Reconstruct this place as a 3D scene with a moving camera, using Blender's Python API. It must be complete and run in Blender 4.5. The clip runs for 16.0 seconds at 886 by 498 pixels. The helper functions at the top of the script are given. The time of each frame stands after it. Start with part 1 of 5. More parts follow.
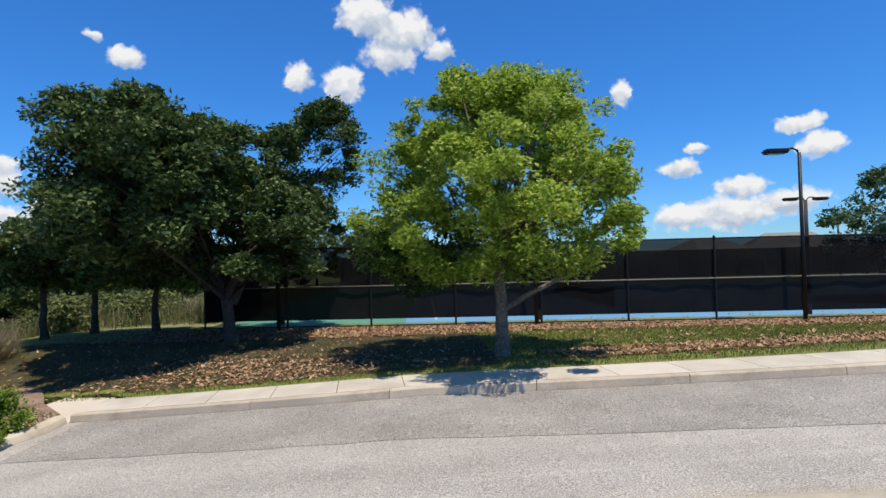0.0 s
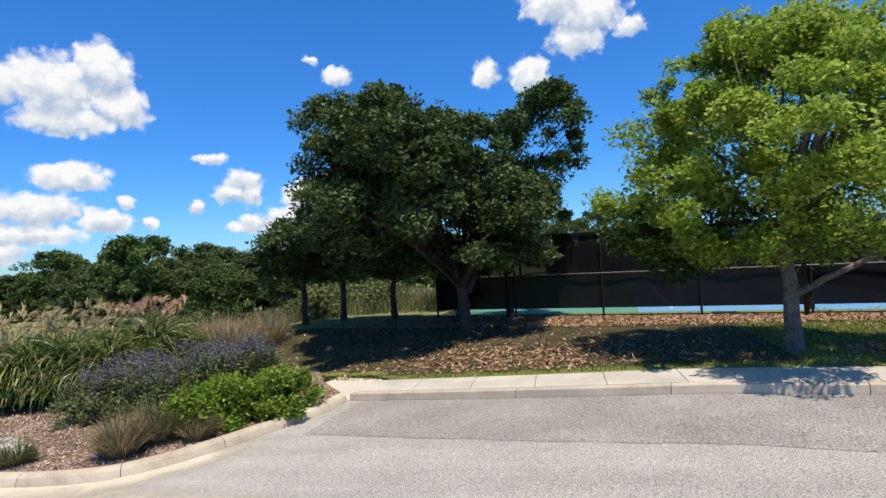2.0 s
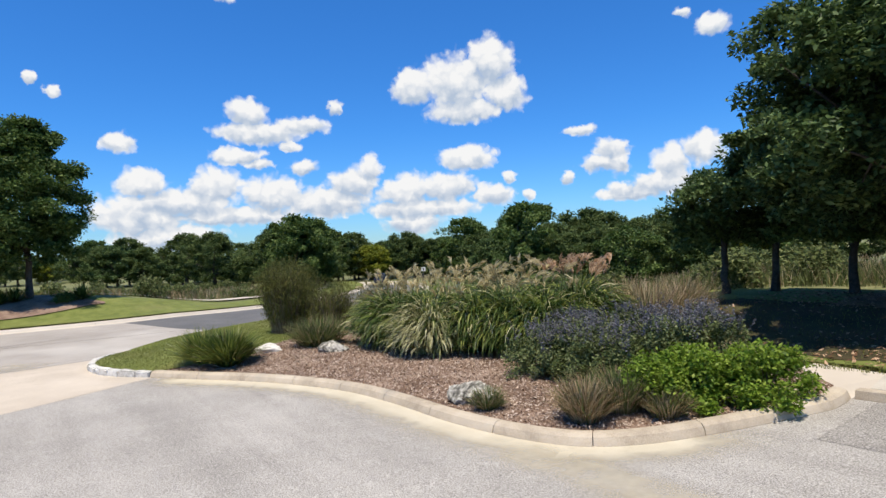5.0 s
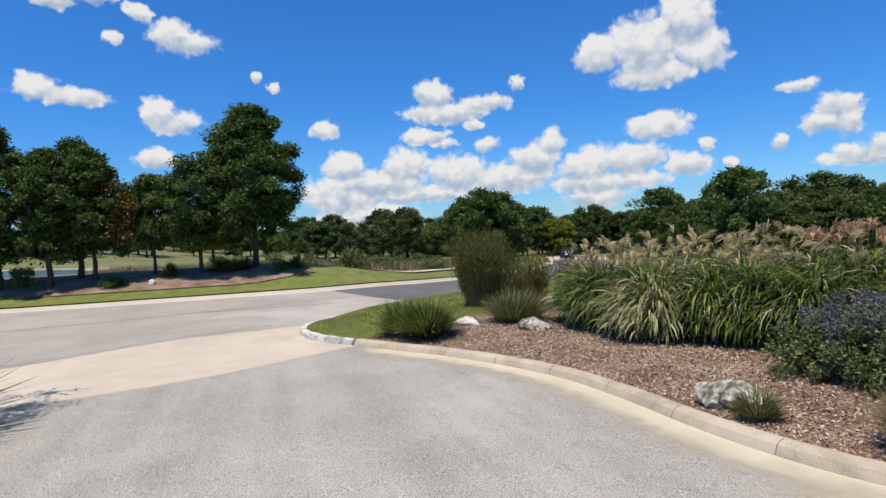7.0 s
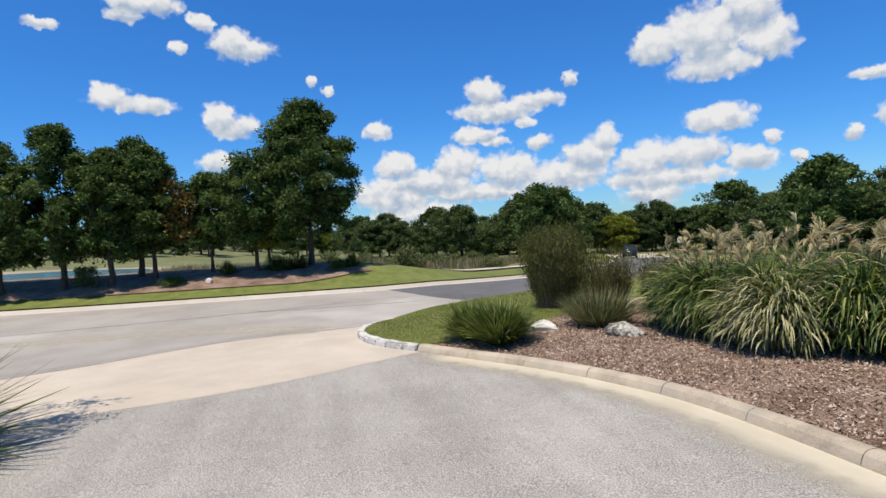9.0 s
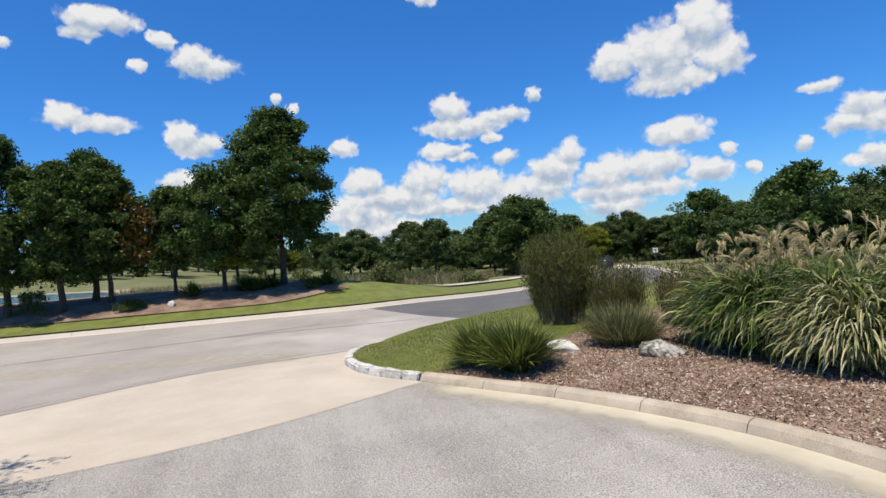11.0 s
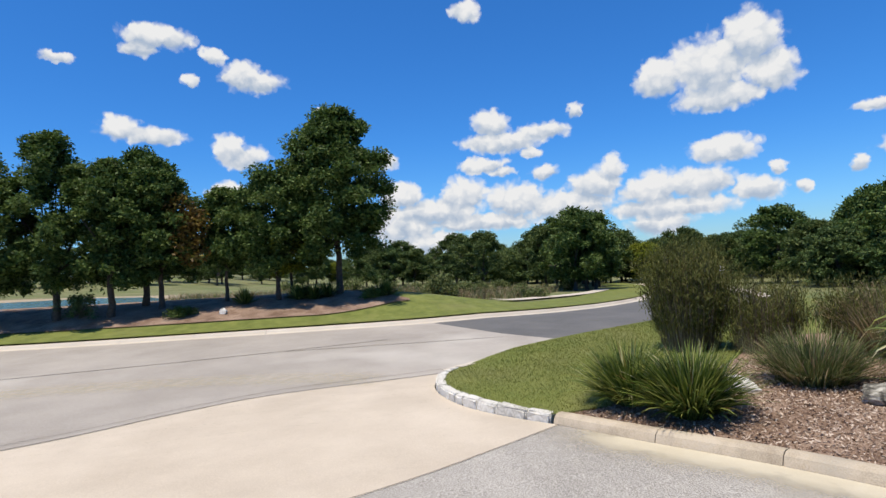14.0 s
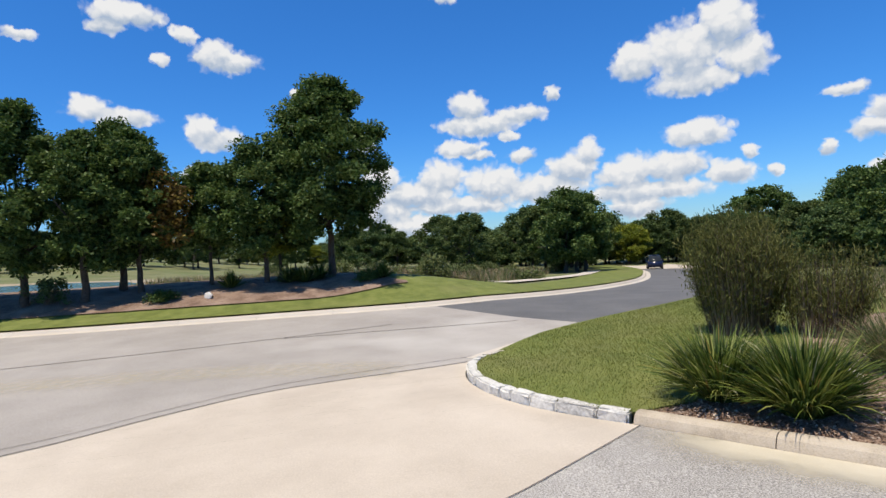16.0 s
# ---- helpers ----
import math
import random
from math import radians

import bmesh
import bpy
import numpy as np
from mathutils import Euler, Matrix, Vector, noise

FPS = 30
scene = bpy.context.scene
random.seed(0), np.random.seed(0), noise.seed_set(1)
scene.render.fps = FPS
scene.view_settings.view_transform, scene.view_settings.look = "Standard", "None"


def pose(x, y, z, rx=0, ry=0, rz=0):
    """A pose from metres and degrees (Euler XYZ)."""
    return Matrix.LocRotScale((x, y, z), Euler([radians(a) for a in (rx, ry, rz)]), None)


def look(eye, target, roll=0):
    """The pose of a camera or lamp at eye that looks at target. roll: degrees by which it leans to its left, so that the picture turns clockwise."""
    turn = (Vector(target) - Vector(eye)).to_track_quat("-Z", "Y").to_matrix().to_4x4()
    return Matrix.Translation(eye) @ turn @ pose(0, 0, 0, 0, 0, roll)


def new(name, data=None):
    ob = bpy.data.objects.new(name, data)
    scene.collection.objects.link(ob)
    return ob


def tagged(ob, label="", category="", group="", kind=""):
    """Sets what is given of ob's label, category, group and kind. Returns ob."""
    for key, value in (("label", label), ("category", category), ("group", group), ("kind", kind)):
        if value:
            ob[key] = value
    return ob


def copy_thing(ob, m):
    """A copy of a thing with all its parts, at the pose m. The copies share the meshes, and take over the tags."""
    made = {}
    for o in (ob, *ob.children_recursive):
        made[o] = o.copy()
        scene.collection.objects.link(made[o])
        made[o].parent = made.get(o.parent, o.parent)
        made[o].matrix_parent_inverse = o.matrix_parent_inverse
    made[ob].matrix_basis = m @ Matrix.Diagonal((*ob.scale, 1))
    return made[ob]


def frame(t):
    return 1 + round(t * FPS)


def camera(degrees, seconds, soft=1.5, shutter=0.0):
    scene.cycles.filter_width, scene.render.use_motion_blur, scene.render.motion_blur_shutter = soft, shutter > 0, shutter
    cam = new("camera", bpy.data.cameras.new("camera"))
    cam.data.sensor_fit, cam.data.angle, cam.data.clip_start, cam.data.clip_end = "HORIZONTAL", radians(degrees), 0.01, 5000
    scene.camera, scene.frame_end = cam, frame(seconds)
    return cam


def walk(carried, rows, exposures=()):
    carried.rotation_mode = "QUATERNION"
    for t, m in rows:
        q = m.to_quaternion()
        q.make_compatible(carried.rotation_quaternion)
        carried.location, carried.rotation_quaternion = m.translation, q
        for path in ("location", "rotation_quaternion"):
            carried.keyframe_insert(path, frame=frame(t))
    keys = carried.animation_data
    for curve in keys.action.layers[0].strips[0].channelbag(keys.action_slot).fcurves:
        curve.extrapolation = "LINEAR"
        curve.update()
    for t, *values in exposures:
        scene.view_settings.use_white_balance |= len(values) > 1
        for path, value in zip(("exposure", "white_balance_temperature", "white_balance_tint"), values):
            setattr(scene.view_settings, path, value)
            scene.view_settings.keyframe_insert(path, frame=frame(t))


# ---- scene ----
cam = camera(76.0, 16.0)
METRES, EYE, TILT, LEAN, TURN = 13.95, 2.3, 0.0, -1.8, -2.2
ROWS = [
    (0.0, 0.0, 0.0, 0.0, 0.08, 1.43, 3.2),
    (0.5, -0.02, 0.0073, -0.001, 4.86, 0.81, 3.78),
    (1.0, -0.0445, 0.0128, -0.0016, 10.08, 0.19, 3.74),
    (1.5, -0.0701, 0.0249, -0.0034, 14.99, 1.08, 4.56),
    (2.0, -0.0952, 0.031, -0.003, 19.37, 1.81, 4.61),
    (2.5, -0.1196, 0.0341, -0.004, 24.25, 0.51, 4.49),
    (3.0, -0.1492, 0.0397, -0.0073, 32.24, 1.1, 3.13),
    (3.5, -0.1751, 0.0455, -0.0071, 40.01, 2.25, 2.72),
    (6.0, -0.3172, 0.0777, -0.0168, 65.34, -0.35, 3.81),
    (6.5, -0.3454, 0.0793, -0.0186, 71.1, -0.44, 3.48),
    (7.0, -0.3775, 0.0801, -0.0196, 73.54, -0.29, 3.27),
    (7.5, -0.411, 0.0812, -0.0204, 75.51, -0.21, 3.01),
    (8.0, -0.4397, 0.0804, -0.0221, 77.35, -0.05, 3.21),
    (8.5, -0.4693, 0.0816, -0.0239, 78.83, -0.1, 3.56),
    (11.0, -0.6363, 0.054, -0.0264, 75.67, 1.24, 4.84),
    (11.5, -0.6714, 0.0484, -0.0244, 72.16, 1.14, 4.6),
    (12.0, -0.7057, 0.0417, -0.0266, 71.97, 1.22, 4.43),
    (12.5, -0.7429, 0.0323, -0.0291, 72.56, 1.46, 4.07),
    (13.0, -0.7739, 0.0163, -0.0277, 74.69, 1.87, 3.64),
    (13.5, -0.8048, 0.0005, -0.0279, 77.7, 2.2, 3.37),
    (14.0, -0.8376, -0.0154, -0.0274, 79.42, 2.92, 3.42),
    (14.5, -0.8645, -0.0287, -0.0281, 75.73, 3.65, 3.87),
    (15.0, -0.8966, -0.0378, -0.0305, 70.99, 3.21, 4.47),
    (15.5, -0.9294, -0.0488, -0.0317, 70.76, 1.04, 4.14),
    (16.0, -0.9598, -0.0688, -0.0317, 77.19, 1.12, 3.65),
]
walk(cam, [(t, pose(0, 0, EYE, TILT, LEAN, TURN) @ pose(METRES * x, METRES * y, METRES * z, 90 + pitch, roll, yaw)) for t, x, y, z, yaw, pitch, roll in ROWS],
     exposures=[(0.0, 0.06), (1.5, 0.18), (3.5, 0.18), (6.0, 0.02), (7.0, -0.06), (16.0, 0.0)])


# ---- world, sun ----
SUN = Vector((0.20, -0.27, 1.0)).normalized()
sun = new("sun", bpy.data.lights.new("sun", "SUN"))
sun.data.energy, sun.data.angle, sun.data.color = 5.0, radians(0.55), (1.0, 0.90, 0.755)
sun.matrix_world = look(SUN * 50, (0, 0, 0))

# clouds: heading (degrees left of y), height above the horizon, half width, half height
WEST_CLOUDS = [
    (47.5, 17.7, 2.51, 2.52), (51.0, 16.1, 4.04, 2.61), (55.4, 15.7, 2.49, 1.94), (46.1, 14.7, 2.32, 1.89), (50.3, 13.3, 4.29, 1.34), (96.0, 18.1, 1.90, 1.45),
    (94.2, 17.6, 2.47, 1.05), (97.4, 11.5, 1.73, 1.48), (96.0, 10.8, 2.47, 1.19), (82.5, 10.2, 1.61, 0.82), (71.6, 13.2, 1.99, 1.37), (70.5, 11.4, 4.55, 1.07),
    (66.3, 12.2, 2.82, 0.91), (67.8, 10.2, 1.01, 0.43), (63.3, 13.8, 0.79, 0.74), (72.6, 9.3, 2.75, 0.81), (70.6, 8.5, 1.34, 0.60), (66.5, 8.2, 1.47, 0.83),
    (50.2, 8.6, 3.12, 1.29), (88.7, 14.9, 0.64, 0.47), (87.1, 14.1, 0.71, 0.58),
]
NORTH_CLOUDS = [
    (36.2, 8.7, 1.62, 1.08), (37.0, 7.3, 2.38, 0.89), (40.4, 6.2, 0.68, 0.67), (38.9, 10.6, 1.79, 0.54), (28.1, 8.0, 2.09, 1.62), (30.9, 7.0, 1.71, 1.69),
    (31.8, 5.1, 3.11, 1.15), (34.4, 4.3, 3.71, 0.64), (5.0, 23.7, 3.12, 2.04), (1.3, 22.4, 3.79, 2.09), (2.8, 20.5, 2.86, 1.73), (7.4, 17.6, 2.13, 1.87),
    (11.9, 18.0, 1.52, 1.43), (-2.4, 20.8, 1.61, 1.02), (26.9, 18.4, 1.58, 0.92), (29.3, 19.8, 0.84, 0.44), (-20.1, 15.6, 1.14, 1.12), (-34.7, 11.1, 2.04, 0.70),
    (-36.2, 9.2, 1.77, 1.07), (-26.6, 9.8, 1.14, 0.51), (-25.2, 8.3, 1.75, 0.83),
]
LOW_CLOUDS = [
    (80.8, 6.7, 2.32, 1.38), (74.6, 6.6, 2.51, 1.75), (77.5, 5.0, 4.79, 1.53), (69.7, 5.7, 3.36, 1.89), (60.1, 8.0, 1.24, 1.32), (61.8, 6.6, 2.83, 1.67),
    (64.2, 4.8, 5.10, 1.57), (56.4, 5.7, 3.36, 1.67), (52.5, 5.9, 3.40, 1.54), (47.9, 4.9, 2.38, 1.08), (46.1, 6.6, 0.73, 0.64), (44.3, 4.7, 0.71, 0.53),
    (55.1, 3.9, 6.66, 1.01), (73.2, 3.7, 7.13, 1.00), (81.2, 3.9, 4.61, 2.04), (56.0, 2.4, 3.36, 1.12), (78.8, 1.8, 5.27, 1.20), (97.5, 7.4, 1.93, 1.01),
]
EDGE_CLOUDS = [
    (-30.2, 6.2, 2.23, 0.85), (-25.5, 3.8, 2.99, 1.36), (-29.5, 4.0, 3.61, 1.72), (-33.8, 4.7, 2.48, 1.31), (35.5, 7.9, 1.15, 1.88), (35.3, 4.7, 1.37, 0.81),
    (102.9, 20.8, 3.32, 1.06), (104.4, 19.8, 1.72, 0.57), (100.4, 17.5, 0.69, 0.61), (98.4, 19.7, 1.05, 0.65), (110.9, 18.4, 1.41, 0.38), (106.3, 13.0, 1.86, 1.16),
    (103.7, 12.5, 3.06, 0.86), (73.6, 23.7, 1.62, 0.98),
]


def sky_world():
    w = bpy.data.worlds.new("sky")
    scene.world = w
    w.use_nodes = True
    nt = w.node_tree
    nt.nodes.clear()
    N, L = nt.nodes.new, nt.links.new

    def math_node(op, a, b=None, c=None, clamp=False):
        n = N("ShaderNodeMath")
        n.operation, n.use_clamp = op, clamp
        for k, v in enumerate((a, b, c)):
            if v is None:
                continue
            if hasattr(v, "is_linked"):
                L(v, n.inputs[k])
            else:
                n.inputs[k].default_value = v
        return n.outputs[0]

    sky = N("ShaderNodeTexSky")
    sky.sky_type, sky.sun_disc = "NISHITA", False
    sky.sun_elevation = math.asin(SUN.z)
    sky.sun_rotation = math.atan2(SUN.x, SUN.y)
    sky.altitude, sky.air_density, sky.dust_density, sky.ozone_density = 300, 1.0, 0.15, 2.2
    hue = N("ShaderNodeHueSaturation")
    hue.inputs["Hue"].default_value = 0.492
    hue.inputs["Saturation"].default_value = 1.22
    hue.inputs["Value"].default_value = 1.0
    L(sky.outputs[0], hue.inputs["Color"])

    co = N("ShaderNodeTexCoord")
    sep = N("ShaderNodeSeparateXYZ")
    L(co.outputs["Generated"], sep.inputs[0])
    x, y, z = sep.outputs
    az = math_node("MULTIPLY", math_node("ARCTAN2", math_node("MULTIPLY", x, -1.0), y), 57.29578)
    el = math_node("MULTIPLY", math_node("ARCSINE", z), 57.29578)
    cmb = N("ShaderNodeCombineXYZ")
    L(az, cmb.inputs[0]), L(el, cmb.inputs[1])
    # billowing: the outlines are pushed about by two sizes of noise
    warped = cmb.outputs[0]
    for ws, amount in ((0.5, 1.0), (1.7, 0.55)):
        wn = N("ShaderNodeTexNoise")
        wn.inputs["Scale"].default_value, wn.inputs["Detail"].default_value = ws, 3.0
        L(cmb.outputs[0], wn.inputs["Vector"])
        wv = N("ShaderNodeVectorMath")
        wv.operation = "MULTIPLY_ADD"
        L(wn.outputs["Color"], wv.inputs[0])
        wv.inputs[1].default_value = (amount * 1.5, amount, 0)
        wv.inputs[2].default_value = (-amount * .75, -amount * .5, 0)
        wa2 = N("ShaderNodeVectorMath")
        wa2.operation = "ADD"
        L(wv.outputs[0], wa2.inputs[0]), L(warped, wa2.inputs[1])
        warped = wa2.outputs[0]

    def noise_tex(scale, detail, rough, offset=0.0):
        mp = N("ShaderNodeMapping")
        mp.inputs["Location"].default_value = (offset, offset, 0)
        mp.inputs["Scale"].default_value = (0.75, 1.0, 1.0)
        L(cmb.outputs[0], mp.inputs[0])
        n = N("ShaderNodeTexNoise")
        n.inputs["Scale"].default_value, n.inputs["Detail"].default_value, n.inputs["Roughness"].default_value = scale, detail, rough
        L(mp.outputs[0], n.inputs["Vector"])
        return n.outputs["Fac"]

    big = noise_tex(0.5, 5.0, 0.52)
    vor = N("ShaderNodeTexVoronoi")
    vor.feature = "SMOOTH_F1"
    vor.inputs["Scale"].default_value, vor.inputs["Detail"].default_value, vor.inputs["Roughness"].default_value = 0.9, 1.0, 0.5
    vor.inputs["Smoothness"].default_value = 0.35
    L(warped, vor.inputs["Vector"])
    billow = math_node("SUBTRACT", 1.0, vor.outputs["Distance"])
    big = math_node("ADD", math_node("MULTIPLY", big, 0.42), math_node("MULTIPLY", billow, 0.58))
    shade = noise_tex(0.42, 5.0, 0.55, 37.0)
    both = None
    for a, e, wa, we in WEST_CLOUDS + NORTH_CLOUDS + LOW_CLOUDS + EDGE_CLOUDS:
        wa, we = wa * 1.05 + .06, we * 1.05 + .06
        q = N("ShaderNodeVectorMath")
        q.operation = "MULTIPLY_ADD"
        L(warped, q.inputs[0])
        q.inputs[1].default_value = (1 / wa, 1 / we, 0)
        q.inputs[2].default_value = (-a / wa, -e / we, 0)
        if both is not None:
            # ties each lobe to the one before, so that they are worked out one after another
            tie = N("ShaderNodeVectorMath")
            tie.operation = "MULTIPLY_ADD"
            L(both, tie.inputs[0])
            tie.inputs[1].default_value = (1e-6, 1e-6, 0)
            tie.inputs[2].default_value = (-a / wa, -e / we, 0)
            L(tie.outputs[0], q.inputs[2])
        r = N("ShaderNodeVectorMath")
        r.operation = "LENGTH"
        L(q.outputs[0], r.inputs[0])
        f = math_node("SUBTRACT", 1.0, r.outputs["Value"])
        sp = N("ShaderNodeSeparateXYZ")
        L(q.outputs[0], sp.inputs[0])
        g = math_node("MULTIPLY", math_node("MULTIPLY_ADD", sp.outputs[1], -.8, .35), math_node("MULTIPLY_ADD", f, 1.6, .35, clamp=True))
        pair = N("ShaderNodeCombineXYZ")
        L(f, pair.inputs[0]), L(g, pair.inputs[1])
        if both is None:
            both = pair.outputs[0]
        else:
            most = N("ShaderNodeVectorMath")
            most.operation = "MAXIMUM"
            L(both, most.inputs[0]), L(pair.outputs[0], most.inputs[1])
            both = most.outputs[0]
    parted = N("ShaderNodeSeparateXYZ")
    L(both, parted.inputs[0])
    field, low = parted.outputs[0], parted.outputs[1]
    dens = math_node("ADD", math_node("MAXIMUM", field, -0.9), math_node("MULTIPLY", math_node("SUBTRACT", big, 0.23), 0.66))
    mr = N("ShaderNodeMapRange")
    mr.interpolation_type = "SMOOTHSTEP"
    mr.inputs["From Min"].default_value, mr.inputs["From Max"].default_value = 0.03, 0.46
    L(dens, mr.inputs["Value"])
    cover = math_node("MULTIPLY", mr.outputs[0], math_node("GREATER_THAN", el, 0.0))
    ramp = N("ShaderNodeValToRGB")
    ramp.color_ramp.elements[0].color, ramp.color_ramp.elements[1].color = (0.50, 0.60, 0.75, 1), (1.0, 1.0, 1.0, 1)
    ramp.color_ramp.elements[0].position, ramp.color_ramp.elements[1].position = 0.05, 0.52
    tone = math_node("SUBTRACT", math_node("ADD", math_node("ADD", math_node("MULTIPLY_ADD", shade, 0.5, 0.24), math_node("MULTIPLY", billow, 0.34)), math_node("MULTIPLY", dens, 0.16)), math_node("MULTIPLY", low, 0.72))
    L(tone, ramp.inputs[0])
    bright = N("ShaderNodeVectorMath")
    bright.operation = "SCALE"
    bright.inputs["Scale"].default_value = CLOUD_LIGHT
    L(ramp.outputs[0], bright.inputs[0])
    tint = N("ShaderNodeValToRGB")
    te = tint.color_ramp.elements
    te.new(0.5), te.new(0.6)
    for k, (pos, c) in enumerate(((0.0, (.52, .86, 1.36)), (0.20, (.46, .92, 1.52)), (0.52, (.56, 1.04, 1.62)), (0.80, (.98, .97, .90)))):
        te[k].position, te[k].color = pos, (*c, 1)
    L(z, tint.inputs[0])
    deep = N("ShaderNodeMix")
    deep.data_type, deep.blend_type = "RGBA", "MULTIPLY"
    deep.inputs["Factor"].default_value = 1.0
    L(hue.outputs[0], deep.inputs["A"]), L(tint.outputs[0], deep.inputs["B"])
    mix = N("ShaderNodeMix")
    mix.data_type = "RGBA"
    L(cover, mix.inputs["Factor"]), L(deep.outputs["Result"], mix.inputs["A"]), L(bright.outputs[0], mix.inputs["B"])
    bg = N("ShaderNodeBackground")
    bg.inputs["Strength"].default_value = SKY_STRENGTH
    L(mix.outputs["Result"], bg.inputs["Color"])
    out = N("ShaderNodeOutputWorld")
    L(bg.outputs[0], out.inputs[0])


SKY_STRENGTH, CLOUD_LIGHT = 0.101, 8.4
sky_world()

# ---- materials ----
def material(name, stops, rough=0.85, scale=3.0, detail=6.0, bump=0.3, bump_scale=60.0, fine=0.25, island=0.0, translucent=0.0, metallic=0.0, coord="Object", blotch=None, spec=0.3, random_tone=0.0, coarse=1.0, streak=0.0):
    """Noise-driven colour between stops, a finer grain, an optional second set of large blotches, bump, and per-piece variation."""
    m = bpy.data.materials.new(name)
    m.use_nodes = True
    nt = m.node_tree
    N, L = nt.nodes.new, nt.links.new
    b = nt.nodes["Principled BSDF"]
    b.inputs["Roughness"].default_value, b.inputs["Metallic"].default_value = rough, metallic
    b.inputs["Specular IOR Level"].default_value = spec
    co = N("ShaderNodeTexCoord")
    n1 = N("ShaderNodeTexNoise")
    n1.inputs["Scale"].default_value, n1.inputs["Detail"].default_value, n1.inputs["Roughness"].default_value = scale, detail, 0.62
    L(co.outputs[coord], n1.inputs["Vector"])
    n2 = N("ShaderNodeTexNoise")
    n2.inputs["Scale"].default_value, n2.inputs["Detail"].default_value = bump_scale, 3.0
    L(co.outputs[coord], n2.inputs["Vector"])
    add = N("ShaderNodeMath")
    add.operation = "MULTIPLY_ADD"
    L(n2.outputs["Fac"], add.inputs[0])
    add.inputs[1].default_value = fine * 2
    off = N("ShaderNodeMath")
    off.operation = "MULTIPLY_ADD"
    L(n1.outputs["Fac"], off.inputs[0])
    off.inputs[1].default_value = coarse
    off.inputs[2].default_value = 0.5 - 0.5 * coarse - fine
    L(off.outputs[0], add.inputs[2])
    fac = add.outputs[0]
    if streak:
        # long soft marks left by wheels
        mp = N("ShaderNodeMapping")
        mp.inputs["Rotation"].default_value = (0, 0, 0.35)
        mp.inputs["Scale"].default_value = (0.10, 1.5, 1.0)
        L(co.outputs[coord], mp.inputs[0])
        ns = N("ShaderNodeTexNoise")
        ns.inputs["Scale"].default_value, ns.inputs["Detail"].default_value, ns.inputs["Distortion"].default_value = 1.0, 5.0, 0.6
        L(mp.outputs[0], ns.inputs["Vector"])
        st = N("ShaderNodeMath")
        st.operation = "MULTIPLY_ADD"
        L(ns.outputs["Fac"], st.inputs[0])
        st.inputs[1].default_value = streak
        sh = N("ShaderNodeMath")
        sh.operation = "SUBTRACT"
        L(fac, sh.inputs[0])
        sh.inputs[1].default_value = streak * .5
        L(sh.outputs[0], st.inputs[2])
        fac = st.outputs[0]
    if island or random_tone:
        src = N("ShaderNodeNewGeometry").outputs["Random Per Island"] if island else N("ShaderNodeObjectInfo").outputs["Random"]
        k = N("ShaderNodeMath")
        k.operation = "SUBTRACT"
        L(src, k.inputs[0])
        k.inputs[1].default_value = 0.5
        k2 = N("ShaderNodeMath")
        k2.operation = "MULTIPLY_ADD"
        L(k.outputs[0], k2.inputs[0])
        k2.inputs[1].default_value = island or random_tone
        L(fac, k2.inputs[2])
        fac = k2.outputs[0]
    ramp = N("ShaderNodeValToRGB")
    els = ramp.color_ramp.elements
    while len(els) < len(stops):
        els.new(0.5)
    for e, (p, c) in zip(els, stops):
        e.position, e.color = p, (*c, 1)
    L(fac, ramp.inputs[0])
    col = ramp.outputs[0]
    if blotch:
        bs, lo, hi, bc, amount = blotch
        n3 = N("ShaderNodeTexNoise")
        n3.inputs["Scale"].default_value, n3.inputs["Detail"].default_value = bs, 5.0
        L(co.outputs[coord], n3.inputs["Vector"])
        mr = N("ShaderNodeMapRange")
        mr.inputs["From Min"].default_value, mr.inputs["From Max"].default_value, mr.inputs["To Max"].default_value = lo, hi, amount
        L(n3.outputs["Fac"], mr.inputs["Value"])
        mx = N("ShaderNodeMix")
        mx.data_type = "RGBA"
        L(mr.outputs[0], mx.inputs["Factor"]), L(col, mx.inputs["A"])
        mx.inputs["B"].default_value = (*bc, 1)
        col = mx.outputs["Result"]
    L(col, b.inputs["Base Color"])
    if bump:
        bp = N("ShaderNodeBump")
        bp.inputs["Strength"].default_value, bp.inputs["Distance"].default_value = bump, 0.02
        L(n2.outputs["Fac"], bp.inputs["Height"])
        L(bp.outputs[0], b.inputs["Normal"])
    if translucent:
        tr = N("ShaderNodeBsdfTranslucent")
        L(col, tr.inputs[0])
        ms = N("ShaderNodeMixShader")
        ms.inputs[0].default_value = translucent
        L(b.outputs[0], ms.inputs[1]), L(tr.outputs[0], ms.inputs[2])
        L(ms.outputs[0], nt.nodes["Material Output"].inputs[0])
    return m


def leafy(name, dark, mid, light, translucent=0.35, rough=0.5, spec=0.22):
    return material(name, [(0.15, dark), (0.5, mid), (0.85, light)], rough=rough, scale=0.5, detail=3, bump=0, fine=0.0, island=0.75, translucent=translucent, spec=spec)


